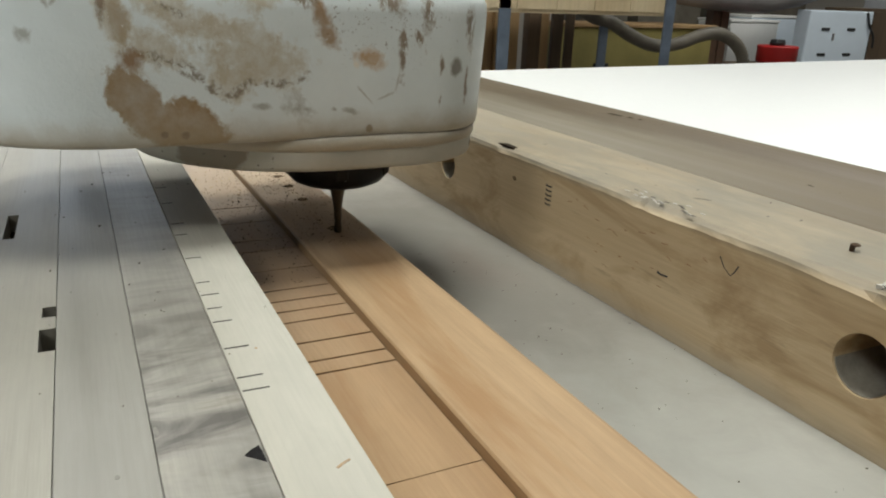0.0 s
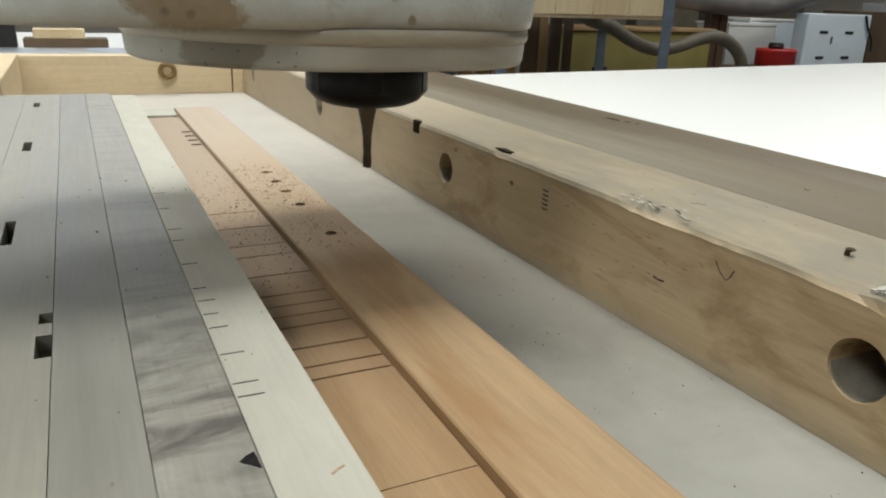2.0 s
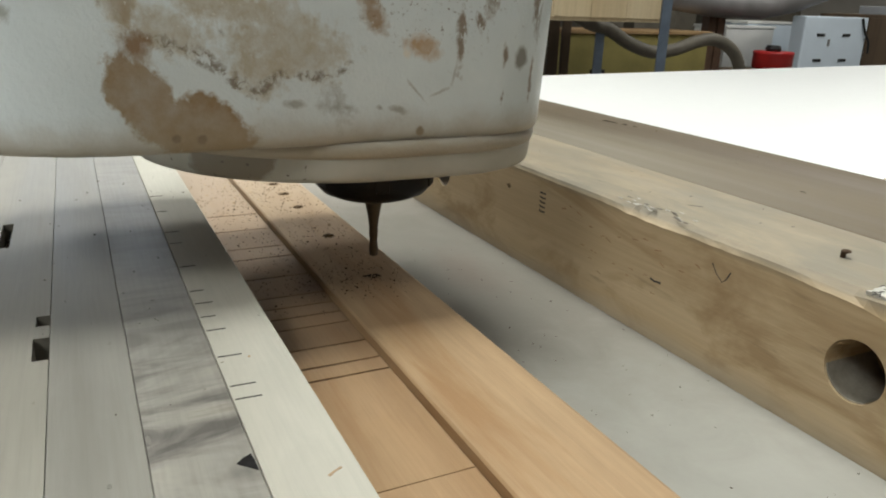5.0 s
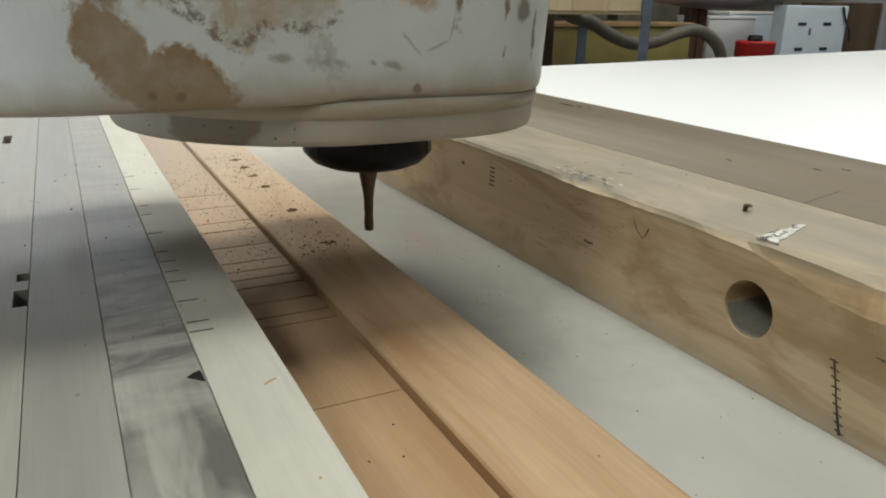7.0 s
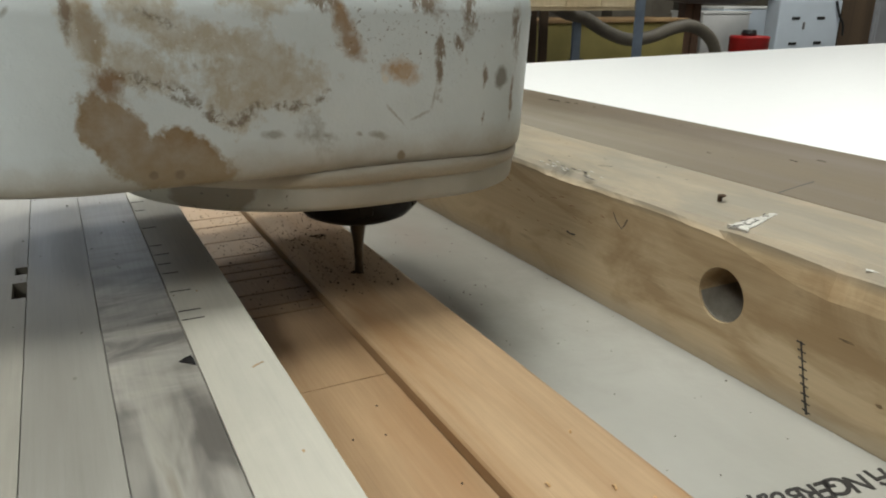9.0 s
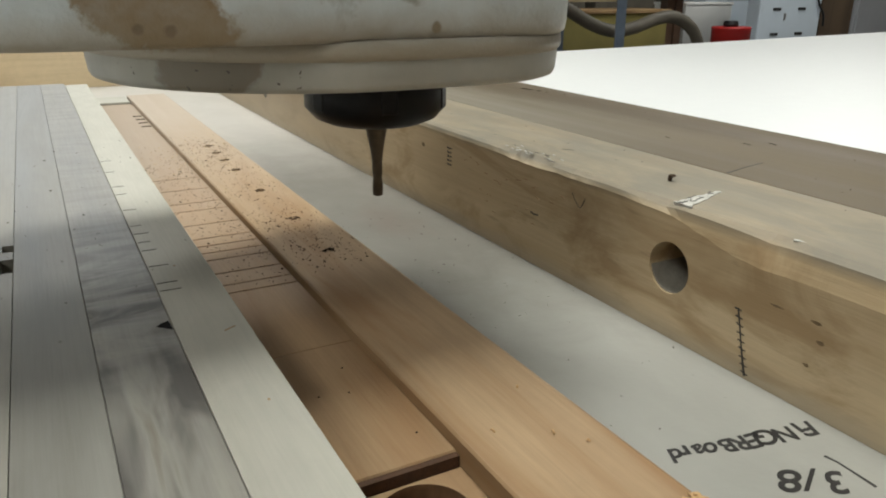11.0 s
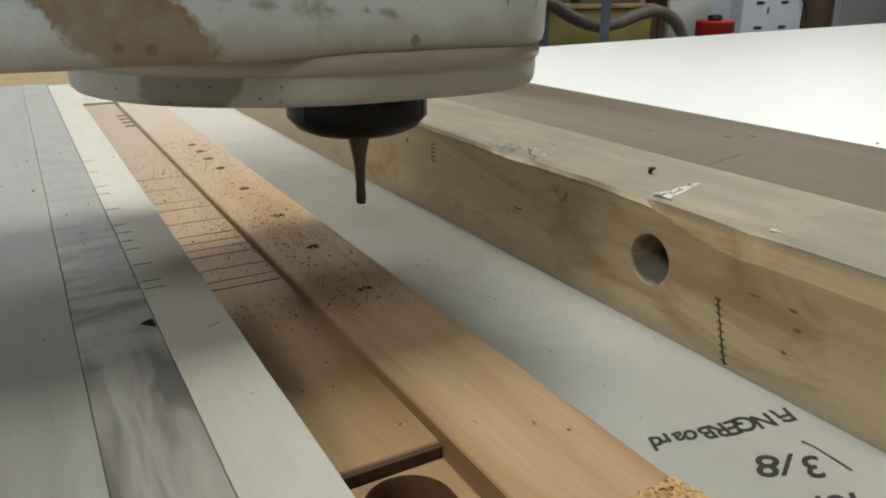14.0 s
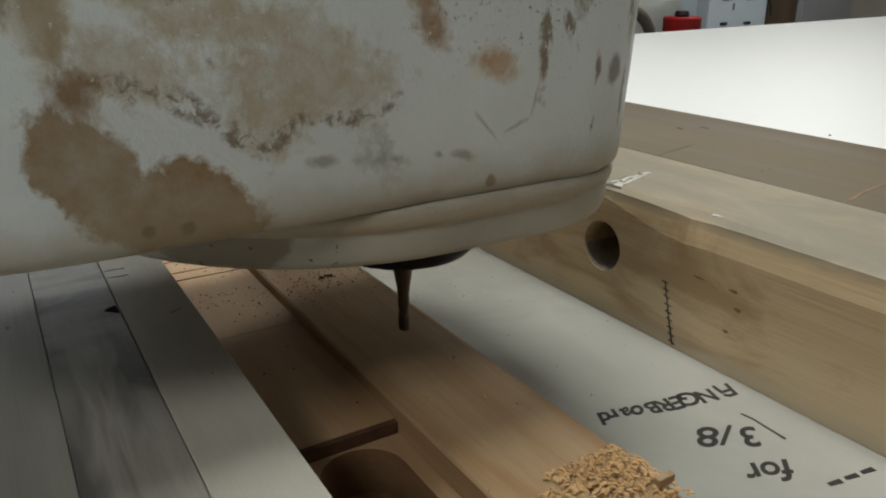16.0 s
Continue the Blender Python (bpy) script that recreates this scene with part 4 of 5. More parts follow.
M["fibre"] = plain("torn_fibre", (0.13, 0.08, 0.045), 0.85, 0, 0.4, 300)
for k, (hy, hx) in enumerate(DRILLED):
    rb = random.Random(50 + k)
    bm = bmesh.new()
    rings = []
    for r, d in ((0.0024, -0.0004), (0.00255, 0.0004), (0.0027, 0.00045), (0.0032, -0.0001)):
        rings.append([(hx + r * (1 + rb.uniform(-0.08, 0.16)) * math.cos(a), hy + r * (1 + rb.uniform(-0.08, 0.2)) * math.sin(a), ZS + d * (rb.uniform(0.2, 1.3) if d > 0 else 1)) for a in [2 * math.pi * i / 16 for i in range(16)]])
    loft(bm, rings, False, False)
    held(part("burr", bm, M["fibre"], label="raised ring of torn fibres"), st)

packer = tagged(part("packing_block", boxed(-0.042, -0.001, 0.7612, 0.81, Z0 + 0.0002, 0.0025, bevel=0.001), M["cream"]), "small white packing block behind the fingerboard", "block")


# ---- the router head ----
head = thing("router_head", 0.0235, 0.289, 0.003, "white painted router head with glue stains and a black collet nut", "machine")
head.location = (0, 0, 0)
AX, AY = -0.0106, 0.030


def rounded(x0, x1, y0, y1, right, left, inset, z, n=14):
    """A level ring: a rectangle with round corners of two radii, drawn in by inset."""
    pts = []
    for cx, cy, r, a0 in ((x1 - right, y0 + right, right, -90), (x1 - right, y1 - right, right, 0), (x0 + left, y1 - left, left, 90), (x0 + left, y0 + left, left, 180)):
        for k in range(n + 1):
            a = radians(a0 + 90 * k / n)
            pts.append((cx + (r - inset) * math.cos(a), cy + (r - inset) * math.sin(a), z))
    return pts


bm = bmesh.new()
loft(bm, [rounded(-0.178, 0.0745, -0.0585, 0.118, 0.050, 0.075, i, z) for i, z in ((0.012, 0.0636), (0.0050, 0.0639), (0.0034, 0.0652), (0.0027, 0.0685), (0.0026, 0.0735), (0.0012, 0.095), (0.0, 0.118), (0.0005, 0.123), (0.0025, 0.1265), (0.006, 0.1285), (0.012, 0.1295))])
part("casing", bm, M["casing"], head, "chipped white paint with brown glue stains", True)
bm = bmesh.new()
loft(bm, [rounded(-0.0990, 0.0715, -0.0565, 0.117, 0.055, 0.085, i, z) for i, z in ((0.036, 0.0489), (0.0030, 0.0489), (0.0014, 0.0495), (0.0006, 0.0512), (0.0001, 0.0560), (0.0, 0.0615), (0.0011, 0.0642))])
part("cover_plate", bm, M["plate"], head, "grey-white round cover plate", True)
bm = bmesh.new()
loft(bm, [rounded(-0.0990, 0.0715, -0.0565, 0.117, 0.055, 0.085, i, z) for i, z in ((0.0022, 0.0578), (0.0002, 0.0582), (-0.0009, 0.0592), (-0.0013, 0.0610), (-0.0010, 0.0638), (0.0012, 0.0646))])
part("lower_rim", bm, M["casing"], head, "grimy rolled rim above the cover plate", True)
bm = bmesh.new()
lathe(bm, [(0.010, 0.0284), (0.0185, 0.0300), (0.0235, 0.0321), (0.0275, 0.0365), (0.0275, 0.0485), (0.0265, 0.0493)], 48)
nut = part("collet_nut", bm, M["steel"], head, "black steel collet nut")
for p in nut.data.polygons:
    p.use_smooth = len(p.vertices) == 4
for k in range(6):
    a = 2 * math.pi * k / 6 + 0.3
    bm = bmesh.new()
    box(bm, 0.0262, 0.02775, -0.003, 0.003, 0.0365, 0.0478, 0.0005)
    bmesh.ops.rotate(bm, verts=bm.verts, cent=(0, 0, 0), matrix=Matrix.Rotation(a, 3, "Z"))
    part("grip_lug", bm, M["steel"], nut)
bm = bmesh.new()
rings, n = [], 20
for i in range(41):
    z = 0.0288 * i / 40
    r = 0.0021 if z < 0.013 else 0.0021 + (0.0045 - 0.0021) * ((z - 0.013) / 0.0145) ** 1.5
    ring = []
    for k in range(n):
        a = 2 * math.pi * k / n
        cut = 0.84 + 0.16 * abs(math.sin(a - z * 380)) if z < 0.014 else 1.0
        ring.append((r * cut * math.cos(a), r * cut * math.sin(a), z))
    rings.append(ring)
loft(bm, rings)
part("drill_bit", bm, M["carbide"], head, "slim steel drill bit")
# unseen column, added to carry the head and block light from above
bm = bmesh.new()
lathe(bm, [(0.055, 0.1297), (0.055, 0.55)], 40, AX - 0.03, AY + 0.02)
part("added_column", bm, M["frame_steel"], head, "dark grey column, unseen, added above the head")



# ---- small marks, writing and dust ----
def flat(name, pts, z0, z1, mat, parent, label=""):
    """A thin outline of ink or wear, drawn on a level face."""
    bm = bmesh.new()
    loft(bm, [[(x, y, z0) for x, y in pts], [(x, y, z1) for x, y in pts]])
    return held(part(name, bm, mat, label=label), parent)


def stroke(name, pts, width, mat, parent, face, label=""):
    """A hand-drawn line through pts (u, v) on a face; face(u, v, d) puts a point d above it."""
    bm = bmesh.new()
    p = [Vector(q) for q in pts]
    left, right = [], []
    for i, q in enumerate(p):
        d = (p[min(i + 1, len(p) - 1)] - p[max(i - 1, 0)]).normalized()
        n = Vector((-d.y, d.x)) * width * 0.5 * (1.0 + 0.25 * math.sin(5.1 * i))
        left.append(q + n)
        right.append(q - n)
    loop = left + right[::-1]
    lo = [bm.verts.new(face(u, v, -0.0001)) for u, v in loop]
    hi = [bm.verts.new(face(u, v, 0.00012)) for u, v in loop]
    n, m = len(left), len(loop)
    for i in range(n - 1):
        bm.faces.new((hi[i], hi[i + 1], hi[m - 2 - i], hi[m - 1 - i]))
        bm.faces.new((lo[i], lo[i + 1], lo[m - 2 - i], lo[m - 1 - i]))
    for i in range(m):
        bm.faces.new((lo[i], lo[(i + 1) % m], hi[(i + 1) % m], hi[i]))
    return held(part(name, bm, mat, label=label), parent)


def on_wall(u, v, d):
    return (0.149 - d, u, v)


def on_top(u, v, d):
    return (u, v, RT + d)


def on_outer(u, v, d):
    return (u, v, RT - 0.0004 - (u - 0.2175) * 0.0033 + d)


rail = bpy.data.objects["inner_rail"]
# pencilled ladder scale
stroke("pencil_scale", [(0.0275, 0.0035), (0.0255, -0.004), (0.0235, -0.012), (0.0215, -0.019), (0.0198, -0.0245)], 0.0009, M["pencil"], rail, on_wall, "dark pencilled line")
for k in range(9):
    z = 0.003 - k * 0.0033
    y = 0.0275 - (0.0035 - z) * 0.275
    stroke("pencil_tick", [(y + 0.0019, z + 0.0003 * (k % 3)), (y, z), (y - 0.0018, z - 0.0002)], 0.0007, M["pencil"], rail, on_wall)
# stamp, dashes and scratches on the inner side
for k in range(5):
    z = 0.0245 - k * 0.0028
    stroke("stamp_bar", [(0.2785, z), (0.2755, z - 0.0004), (0.2725, z)], 0.0012, M["pencil"], rail, on_wall)
stroke("scratch", [(0.1775, 0.0052), (0.1745, 0.0046), (0.170, 0.0051)], 0.0012, M["pencil"], rail, on_wall)
stroke("pencil_mark", [(0.1405, 0.0255), (0.1375, 0.0215), (0.1335, 0.0188), (0.1315, 0.021), (0.1298, 0.0245)], 0.0006, M["pencil"], rail, on_wall)
M["rust_mark"] = plain("rust_stain", (0.26, 0.13, 0.06), 0.7, 0, 0.3, 200)
rs = random.Random(5)
for k in range(13):
    y, z = 0.255 - 0.0085 * k + rs.uniform(-0.003, 0.003), 0.0195 + 0.003 * math.sin(k * 1.1) + rs.uniform(-0.003, 0.002)
    stroke("scratch", [(y, z), (y - rs.uniform(0.002, 0.005), z + rs.uniform(-0.002, 0.001))], 0.0004, M["rust_mark"], rail, on_wall)
for k in range(10):
    y, z = rs.uniform(0.17, 0.24), rs.uniform(-0.006, 0.006)
    stroke("scratch", [(y, z), (y - rs.uniform(0.002, 0.004), z + rs.uniform(-0.0005, 0.0003))], 0.00035, M["rust_mark"], rail, on_wall)
M["knot"] = plain("wood_knot", (0.20, 0.135, 0.072), 0.7, 0, 0.4, 160)
for y, z, a, b in ((-0.007, 0.011, 0.0024, 0.0007), (-0.010, 0.004, 0.0018, 0.0009), (0.010, 0.011, 0.0035, 0.0005), (-0.006, -0.007, 0.0014, 0.0007), (0.315, 0.020, 0.0025, 0.0015), (0.395, 0.026, 0.002, 0.0015)):
    pts = [(y + a * math.cos(t * 0.7) * (1 + 0.25 * math.sin(3 * t)), z + b * math.sin(t * 0.7) * (1 + 0.2 * math.cos(2 * t))) for t in range(9)]
    bm = bmesh.new()
    loft(bm, [[on_wall(u, v, d) for u, v in pts] for d in (-0.0001, 0.00008)])
    held(part("knot", bm, M["knot"], label="small dark knot"), rail)
# square notch and dark nicks along the upper edge
# a dark block stands for the shaded hollow of the notch
bm = boxed(0.1478, 0.1515, 0.461, 0.471, 0.0265, 0.0365, bevel=0.0003)
held(part("notch_shade", bm, M["hole"], label="small square notch, its shade drawn as a dark block"), rail)
flat("edge_nick", [(0.152, 0.343), (0.157, 0.338), (0.156, 0.325), (0.152, 0.323)], RT - 0.001, RT + 0.0001, M["hole"], rail)
# white filler where two lengths of the rail meet
M["filler"] = plain("white_filler", (0.50, 0.485, 0.44), 0.8, 0, 0.2, 220, 0.6)
rf = random.Random(8)
fill = []
for k in range(24):
    s = k / 23
    fill.append((0.1518 + 0.032 * s, 0.0665 + 0.007 * s + rf.uniform(-0.0006, 0.0006) - 0.0045 * (1 - s) * rf.uniform(0.8, 1.1)))
for k in range(24):
    s = 1 - k / 23
    fill.append((0.1518 + 0.032 * s, 0.0685 + 0.007 * s + rf.uniform(-0.0006, 0.0006) + 0.0035 * (1 - s) * rf.uniform(0.7, 1.1)))
flat("filler", fill, RT - 0.0012, RT + 0.00025, M["filler"], rail, "crumbly white filler in the joint")
for k in range(14):
    a, s = rf.uniform(0, 6), rf.uniform(0, 1) ** 1.5
    cx, cy = 0.1505 + 0.028 * s, 0.0675 + 0.007 * s + rf.uniform(-0.002, 0.002)
    stroke("crack", [(cx, cy), (cx + 0.0016 * math.cos(a), cy + 0.0016 * math.sin(a)), (cx + 0.003 * math.cos(a + 0.5), cy + 0.002 * math.sin(a + 0.5))], 0.0005, M["pencil"], rail, lambda u, v, d: (u, v, RT + 0.00035 + d))
for k in range(26):
    cx, cy = 0.1505 + abs(rf.gauss(0, 0.0045)), 0.185 + rf.gauss(0, 0.013)
    a = rf.uniform(-0.5, 0.5)
    stroke("splinter", [(cx, cy), (cx + 0.001 * math.sin(a), cy + 0.003 * math.cos(a))], 0.0007, M["filler"] if k % 3 else M["pencil"], rail, on_top)
stroke("scratch", [(0.176, 0.187), (0.181, 0.181)], 0.0007, M["pencil"], rail, on_top)
for x, y in ((0.175, 0.215), (0.19, 0.20), (0.165, 0.245), (0.2, 0.26), (0.185, 0.15), (0.195, 0.14), (0.18, 0.33)):
    stroke("speck", [(x, y), (x + 0.0012, y - 0.0006)], 0.0007, M["pencil"], rail, on_top)
stroke("edge_chip", [(0.155, 0.012), (0.158, 0.006), (0.161, 0.003)], 0.0022, M["filler"], rail, lambda u, v, d: (u, v, RT - 0.0006 + d))
nail = thing("broken_nail", 0.178, 0.101, RT, "bent rusty nail stub sticking out of the rail", "nail")
bm = bmesh.new()
tube(bm, [(0.178, 0.101, RT - 0.0006), (0.178, 0.101, RT + 0.0018), (0.1785, 0.1004, RT + 0.0028)], 0.0011, 10)
held(part("shank", bm, M["crumb"]), nail)
bm = bmesh.new()
lathe(bm, [(0.0015, RT + 0.0023), (0.0021, RT + 0.0028), (0.0013, RT + 0.0033)], 10, 0.1786, 0.1003)
held(part("nail_head", bm, M["crumb"]), nail)
# pencil lines across the outer plank
ou = bpy.data.objects["outer_rail"]
stroke("pencil_line", [(0.2178, 0.1005), (0.226, 0.1025), (0.236, 0.105), (0.255, 0.109)], 0.0009, M["pencil"], ou, on_outer, "pencilled line")
stroke("pencil_line", [(0.2178, -0.006), (0.228, -0.0045), (0.24, -0.001), (0.252, 0.000), (0.264, 0.002)], 0.0016, M["knot"], ou, on_outer, "pencilled line")
for a, b, w in (((0.3165, 0.437), (0.3175, 0.421), 0.0045), ((0.3195, 0.415), (0.3200, 0.410), 0.004), ((0.322, 0.404), (0.3222, 0.401), 0.003), ((0.305, 0.145), (0.3045, 0.139), 0.0014), ((0.29, 0.152), (0.2893, 0.146), 0.0012), ((0.262, 0.19), (0.2615, 0.186), 0.001)):
    stroke("nick", [a, b], w, M["hole"], ou, on_outer)

# knots and stains on the planks
def on_plank(u, v, d):
    return (u, v, ZP + d)


pb = bpy.data.objects["plank.001"]
M["black_knot"] = plain("black_knot", (0.018, 0.017, 0.017), 0.9, 0, 0.3, 300, 0, 0.05)
flat("knot_hole", [(-0.0654, 0.0718), (-0.0655, 0.0765), (-0.0658, 0.0794), (-0.0668, 0.0788), (-0.0678, 0.0784), (-0.0688, 0.0774), (-0.0699, 0.0764), (-0.0690, 0.0752), (-0.0678, 0.0742), (-0.0668, 0.0731)], ZP - 0.0001, ZP + 0.0001, M["black_knot"], pb, "black triangular knot hole")
M["grey_knot"] = plain("grey_knot", (0.21, 0.20, 0.18), 0.7, 0, 0.3, 200)
for k, (x, y, a, b) in enumerate(((-0.0882, 0.095, 0.0007, 0.0026), (-0.078, 0.190, 0.0008, 0.0008))):
    flat("knot", [(x + a * math.cos(t * 0.785), y + b * math.sin(t * 0.785)) for t in range(8)], ZP - 0.0001, ZP + 0.0001, M["grey_knot"], pb)
pa = bpy.data.objects["plank"]
for x, y, a, b in ((-0.098, 0.079, 0.0006, 0.0009), (-0.094, 0.158, 0.0005, 0.0010), (-0.101, 0.35, 0.0008, 0.0014)):
    flat("knot", [(x + a * math.cos(t * 0.785), y + b * math.sin(t * 0.785)) for t in range(8)], ZP - 0.0001, ZP + 0.0001, M["grey_knot"], pa)
M["brown_mark"] = plain("brown_mark", (0.34, 0.23, 0.13), 0.7, 0, 0.3, 200)
stroke("brown_dash", [(-0.0508, 0.0630), (-0.0493, 0.0641), (-0.0470, 0.0652)], 0.0008, M["brown_mark"], ruled, on_plank, "short brown dash")
for x, y in ((-0.055, 0.132), (-0.05, 0.015)):
    flat("knot", [(x + 0.0004 * math.cos(t), y + 0.0007 * math.sin(t)) for t in range(6)], ZP - 0.0001, ZP + 0.0001, M["brown_mark"], ruled)

# comb of short saw cuts near the far end of the step, as flat dark strips
for k in range(4):
    y = 0.60 + k * 0.022
    held(part("saw_cut", boxed(-0.0095, -0.0008, y - 0.0028, y + 0.0028, -0.0001, 0.00012), M["hole"], label="short dark saw cut"), fb)
for x, y in ((-0.0065, 0.0135), (-0.036, 0.022), (-0.012, 0.062), (-0.016, 0.045), (-0.026, 0.047)):
    flat("nick", [(x + 0.0004 * math.cos(t), y + 0.0005 * math.sin(t)) for t in range(6)], -0.0001, 0.0001, M["hole"], fb)

# handwriting on the tray board, to be read from its far side
def on_tray(u, v, d):
    return (u, v, Z0 + d)


def lettering(text, x, y, size, turn, gap, taper=1.0, seed=1):
    """Letters by hand: each with its own lean, size and height on the line."""
    rl = random.Random(seed)
    along = 0.0
    for ch in text:
        s = size * (1.0 + (taper - 1.0) * along / (len(text) * gap * size)) * rl.uniform(0.92, 1.1)
        cu = bpy.data.curves.new("letter", "FONT")
        cu.body, cu.size, cu.extrude, cu.offset, cu.shear = ch, s, 0.00006, 0.00026, rl.uniform(0.05, 0.4)
        cu.materials.append(M["ink"])
        ob = new("letter", cu)
        a = radians(turn)
        up = rl.uniform(-0.0006, 0.0006)
        ob.location = (x + along * math.cos(a) - up * math.sin(a), y + along * math.sin(a) + up * math.cos(a), Z0 + 0.00012)
        ob.rotation_euler = (0, 0, a + rl.uniform(-0.14, 0.14))
        ob.parent = tray
        tagged(ob, "black handwritten ink letter")
        along += s * gap * (0.55 if ch in "i/fr" else 1.12 if ch in "GNB" else 0.95)


lettering("FiNGERBoard", 0.1440, -0.0145, 0.0122, 169.5, 0.545, 0.75, 3)
stroke("writing_stroke", [(0.1295, -0.0315), (0.1303, -0.036), (0.1300, -0.040), (0.1292, -0.0505)], 0.0011, M["ink"], tray, on_tray, "black handwritten ink stroke")
lettering("3/8", 0.1270, -0.0395, 0.0155, 152, 0.56, 1.0, 5)
lettering("for", 0.1195, -0.0585, 0.0145, 158, 0.56, 1.0, 6)
for k in range(3):
    x, y = 0.139 - k * 0.0075, -0.0765 + k * 0.001
    stroke("writing_bar", [(x, y), (x - 0.0055, y + 0.001)], 0.0022, M["ink"], tray, on_tray, "black ink writing bar")

# smudges of dust and drilled crumbs
def crumbs(name, spots, mat, label, low, high, seed):
    rg = random.Random(seed)
    verts, faces = [], []
    for x, y, z in spots:
        s = rg.uniform(low, high) * (1.6 if rg.random() < 0.08 else 1.0)
        a, e = rg.uniform(0, 6.3), rg.uniform(0.45, 1.0)
        b = len(verts)
        for dx, dy, dz in ((1, 0, 0), (-0.5, e, 0.0), (-0.6, -e, 0.0), (0.1, 0.1, 0.8), (-0.9, 0.1, 0.45)):
            verts.append((x + s * (dx * math.cos(a) - dy * math.sin(a)), y + s * (dx * math.sin(a) + dy * math.cos(a)), z + s * dz))
        faces += [(b, b + 1, b + 3), (b + 2, b, b + 3), (b + 1, b + 4, b + 3), (b + 4, b + 2, b + 3), (b + 1, b, b + 2), (b + 1, b + 2, b + 4)]
    me = bpy.data.meshes.new(name)
    me.from_pydata(verts, [], faces)
    me.materials.append(mat)
    return tagged(new(name, me), label, "debris", kind="stuff")


rc = random.Random(21)
spots, pale = [], []


def thrown(hx, hy, count, wide, low_y):
    """Resting places of what one hole throws out, on the strip, the blank and the tray: dark ones, then pale ones."""
    dark_ones, pale_ones = [], []
    for k in range(count):
        x, y = hx + rc.gauss(-0.010, wide * 1.25), hy + rc.gauss(0.006, wide * 1.15)
        if y < low_y or abs(x) < 0.001 or 0.0405 < x < 0.046 or not -0.041 < x < 0.12:
            continue
        z = ZS if 0 < x < 0.041 else 0.0 if x < 0 else Z0
        (dark_ones if rc.random() < 0.74 else pale_ones).append((x, y, z + 0.00005))
    return dark_ones, pale_ones


for hy, hx in DRILLED:
    d, p = thrown(hx, hy, 210, 0.017, hy - 0.03)
    spots += d
    pale += p
    for k in range(20):
        a = rc.uniform(0, 6.3)
        spots.append((hx + rc.uniform(0.0024, 0.0042) * math.cos(a) - (0.0015 if k % 4 == 0 else 0), hy + rc.uniform(0.0024, 0.0036) * math.sin(a), ZS + 0.00005))
for k in range(210):
    spots.append((rc.uniform(-0.039, -0.002), rc.uniform(0.235, 0.42), 0.00005))
for k in range(80):
    spots.append((rc.uniform(0.048, 0.145), rc.uniform(0.0, 0.36), Z0 + 0.00005))
for k in range(50):
    spots.append((rc.uniform(-0.14, -0.045), rc.uniform(0.09, 0.42), ZP + 0.00005))
for k in range(30):
    spots.append((rc.uniform(0.155, 0.34), rc.uniform(0.0, 0.45), RT + 0.00005 - 0.0004 * (0 if k % 2 else 1)))
crumbs("drill_crumbs", spots, M["crumb"], "scattered dark wood crumbs from the drilling", 0.0002, 0.00054, 3)
crumbs("pale_crumbs", pale, M["pale_crumb"], "scattered pale wood crumbs from the drilling", 0.0003, 0.0008, 4)
tc = random.Random(31)
crumbs("table_crumbs", [(0.5 + tc.gauss(0, 0.06), 0.30 + tc.gauss(0, 0.05), TOP + 0.0001) for k in range(60)], M["rust_mark"], "reddish dust crumbs lying on the white table", 0.0008, 0.002, 5)
M["shaving"] = wood("wood_shaving", (0.44, 0.26, 0.115), (0.60, 0.39, 0.19), "y", 900, 80, 0.7)


def shavings():
    rg = random.Random(17)
    verts, faces = [], []
    for k in range(900):
        far = rg.random() < 0.015
        x = rg.uniform(0.004, 0.043) if not far else rg.uniform(0.0, 0.055)
        y = -0.052 - abs(rg.gauss(0, 0.022)) - (0.006 if x < 0.015 else 0) if not far else rg.uniform(-0.1, 0.02)
        if x > 0.0435 or (x > 0.043 and y > -0.05):
            continue
        heap = 0.0 if far else max(0.0, 0.0026 - 0.07 * abs(x - 0.027)) * min(1.0, (-0.050 - y) / 0.02)
        z = ZS + 0.0001 + heap * rg.random()
        length, w, a, tilt = rg.uniform(0.0007, 0.0028), rg.uniform(0.0004, 0.0012), rg.uniform(0, 6.3), rg.uniform(0.0, 0.3)
        b = len(verts)
        for s in range(4):
            u = length * (s / 3 - 0.5)
            lift = 0.0005 * math.sin(s * 1.2) + tilt * (u + length / 2)
            for v in (-w / 2, w / 2):
                for d in (0.0, 0.00025):
                    verts.append((x + u * math.cos(a) - v * math.sin(a), y + u * math.sin(a) + v * math.cos(a), z + lift + d))
        for s in range(3):
            i = b + 4 * s
            faces += [(i, i + 4, i + 6, i + 2), (i + 1, i + 3, i + 7, i + 5), (i, i + 1, i + 5, i + 4), (i + 2, i + 6, i + 7, i + 3)]
        faces += [(b, b + 2, b + 3, b + 1), (b + 12, b + 13, b + 15, b + 14)]
    me = bpy.data.meshes.new("shavings")
    me.from_pydata(verts, [], faces)
    me.materials.append(M["shaving"])
    tagged(new("shavings", me), "heap of orange-brown wood shavings on the strip", "shavings", kind="stuff")


shavings()
tagged(part("wood_chip", boxed(0.0365, 0.0425, -0.0735, -0.0715, ZS + 0.002, ZS + 0.0045, bevel=0.0004), M["brown_mark"]), "larger brown wood chip on the shavings", "chip")


# ---- what the bit tears out of the strip while the clip runs ----
# hole's y, seconds of the first bite, and of the end of the cut
CUTS = [(0.2295, 3.0, 4.6), (0.1695, 7.35, 8.9), (0.1070, 11.6, 13.3)]
FLYING = []
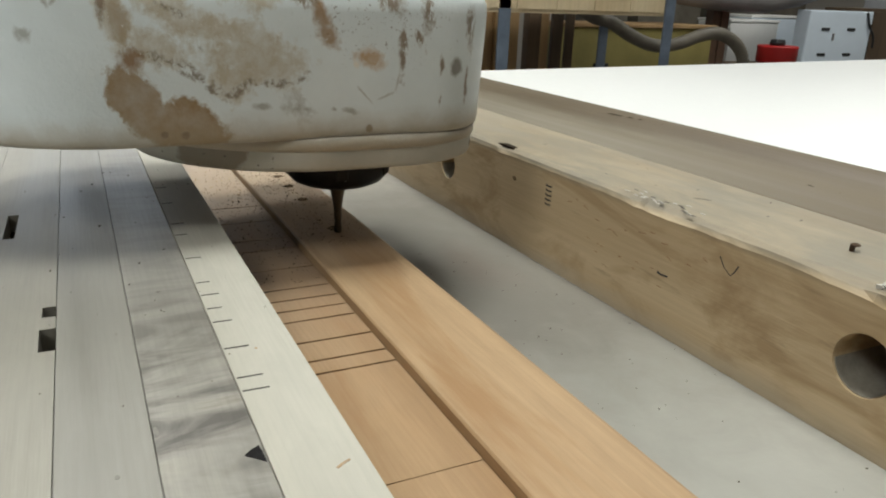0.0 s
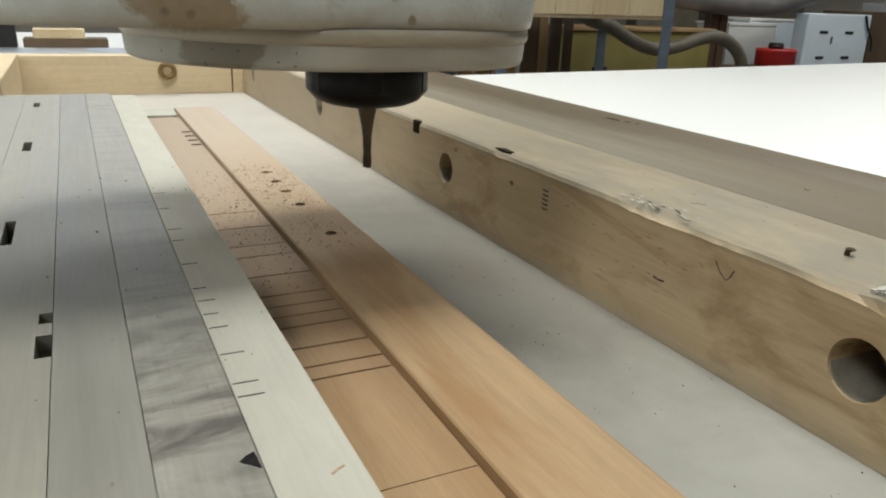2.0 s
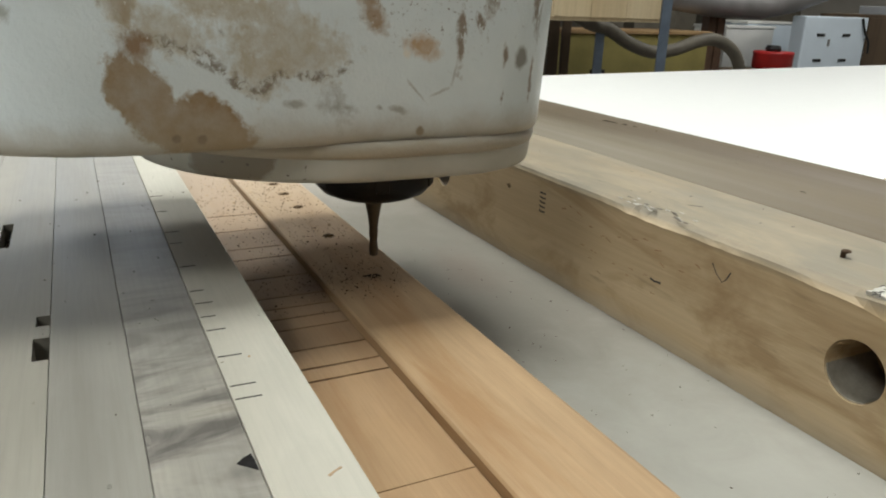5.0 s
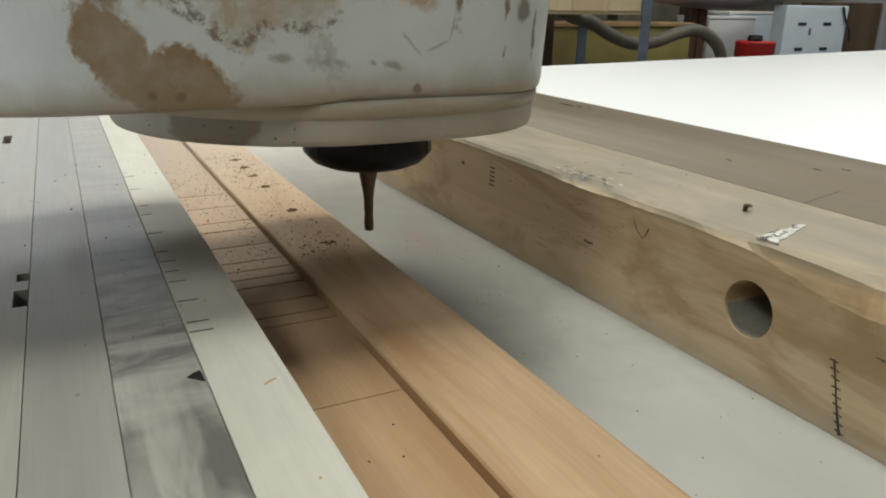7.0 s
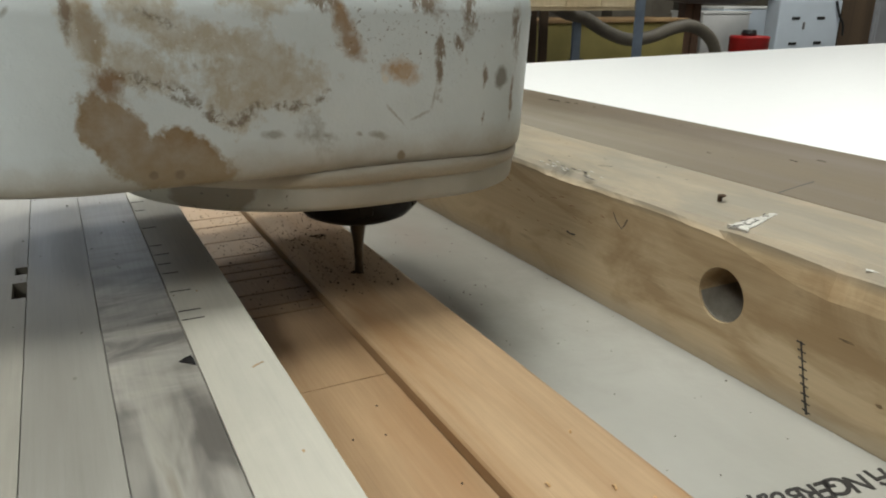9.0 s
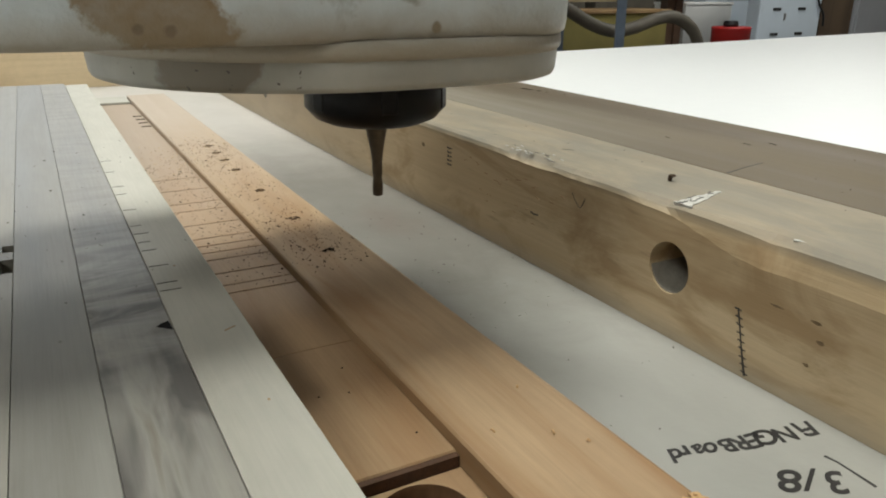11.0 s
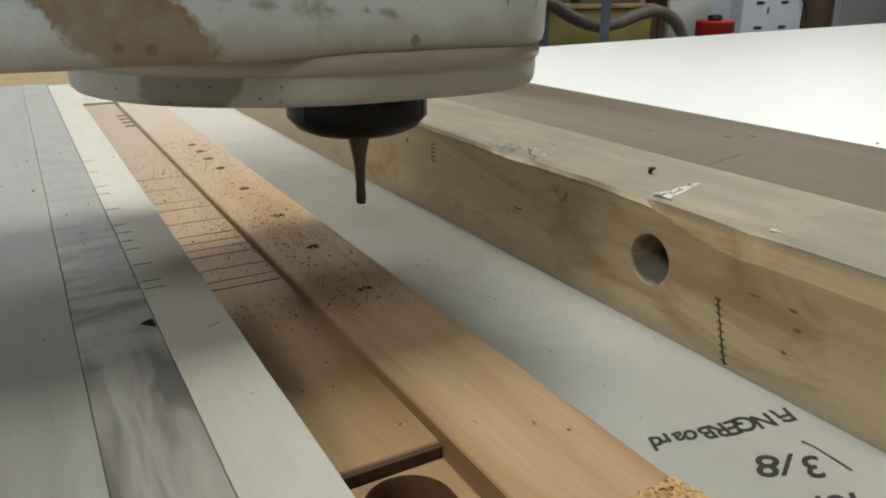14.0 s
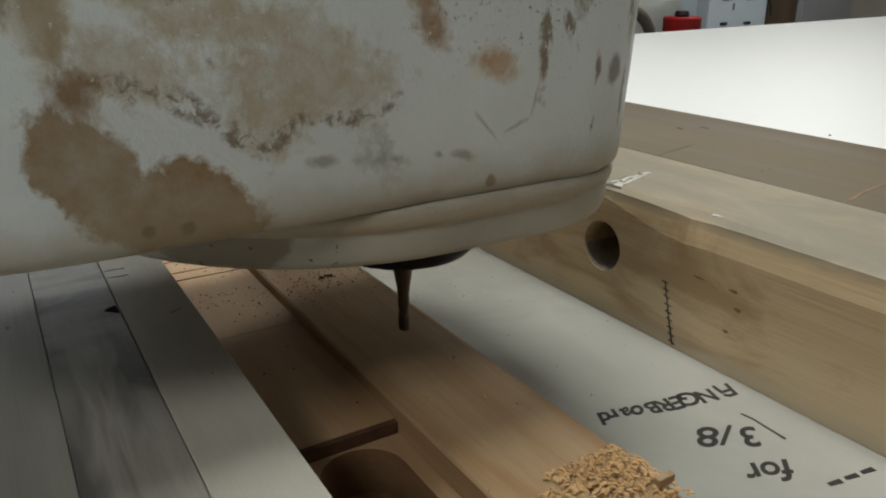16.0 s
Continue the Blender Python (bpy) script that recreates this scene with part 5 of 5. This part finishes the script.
for n, (hy, t0, t1) in enumerate(CUTS):
    hx = 0.0235
    core = []
    for k in range(24):
        a, r = rc.uniform(0, 6.3), 0.0034 * math.sqrt(rc.random())
        core.append((hx + r * math.cos(a) - (0.0018 if k % 5 == 0 else 0.0), hy + 0.8 * r * math.sin(a), ZS + 0.00003 + 0.0004 * rc.random()))
    FLYING.append((crumbs("torn_fibres", core, M["crumb"], "small dark ring of torn wood fibres round a drilled dot", 0.0004, 0.0008, 60 + n), 0.0, t0, t0 + 0.15))
    for c in range(9):
        d, p = thrown(hx, hy, 46, 0.018, hy - 0.028)
        at = t0 + 0.1 + (t1 - t0 - 0.2) * c / 9
        FLYING.append((crumbs("flying_crumbs", d, M["crumb"], "dark wood crumbs thrown out by the bit", 0.0002, 0.00052, 80 + 10 * n + c), 0.004, at, at + 0.25))
        if c % 3 == 0 and p:
            FLYING.append((crumbs("flying_crumbs", p, M["pale_crumb"], "pale wood crumbs thrown out by the bit", 0.0003, 0.0008, 180 + 10 * n + c), 0.004, at, at + 0.25))

# ---- motion of the head: seconds, y of the bit, height of its tip ----
HEAD = [(0, 0.2915, 0.003), (0.42, 0.2915, 0.003), (0.5, 0.2915, 0.013), (0.7, 0.2915, 0.034), (0.85, 0.2915, 0.049), (1.0, 0.2915, 0.0545), (1.45, 0.2885, 0.055), (1.6, 0.276, 0.055), (1.8, 0.255, 0.055), (2.0, 0.241, 0.0545), (2.2, 0.2345, 0.0535), (2.5, 0.2335, 0.043), (2.75, 0.232, 0.024), (3.0, 0.231, 0.0075), (3.2, 0.2305, 0.003), (3.5, 0.230, 0.002), (4.3, 0.229, 0.002), (4.8, 0.229, 0.003), (5.0, 0.229, 0.016), (5.4, 0.229, 0.049), (5.6, 0.228, 0.0545), (5.9, 0.213, 0.055), (6.2, 0.184, 0.0545), (6.5, 0.1775, 0.0518), (6.7, 0.1745, 0.051), (7.0, 0.1715, 0.0285), (7.2, 0.1705, 0.013), (7.5, 0.1695, 0.006), (7.7, 0.1695, 0.003), (9.0, 0.1695, 0.003), (9.15, 0.1695, 0.004), (9.3, 0.1695, 0.013), (9.7, 0.1695, 0.049), (9.9, 0.1685, 0.0545), (10.2, 0.155, 0.055), (10.5, 0.123, 0.055), (10.8, 0.1085, 0.054), (11.1, 0.1085, 0.043), (11.3, 0.108, 0.030), (11.5, 0.108, 0.014), (11.75, 0.107, 0.006), (12.0, 0.1065, 0.004), (12.3, 0.1075, 0.003), (13.5, 0.1065, 0.003), (13.7, 0.1065, 0.013), (13.85, 0.107, 0.028), (14.0, 0.108, 0.043), (14.2, 0.108, 0.053), (14.4, 0.108, 0.055), (14.6, 0.102, 0.055), (14.8, 0.076, 0.055), (15.0, 0.0575, 0.054), (15.25, 0.040, 0.0535), (15.5, 0.0365, 0.051), (15.7, 0.0365, 0.036), (15.85, 0.0365, 0.018), (16.0, 0.0365, 0.009)]


def motions():
    walk(head, [(t, pose(0.0235, y, z)) for t, y, z in HEAD])
    # the crumbs leave the solid wood when the bit reaches it, hop up and settle
    for ob, hop, t0, t1 in FLYING:
        walk(ob, [(0, pose(0, 0, -0.004)), (t0, pose(0, 0, -0.004)), ((t0 + t1) / 2, pose(0, 0, hop * 0.5)), (t1, pose(0, 0, 0)), (16, pose(0, 0, 0))])


motions()
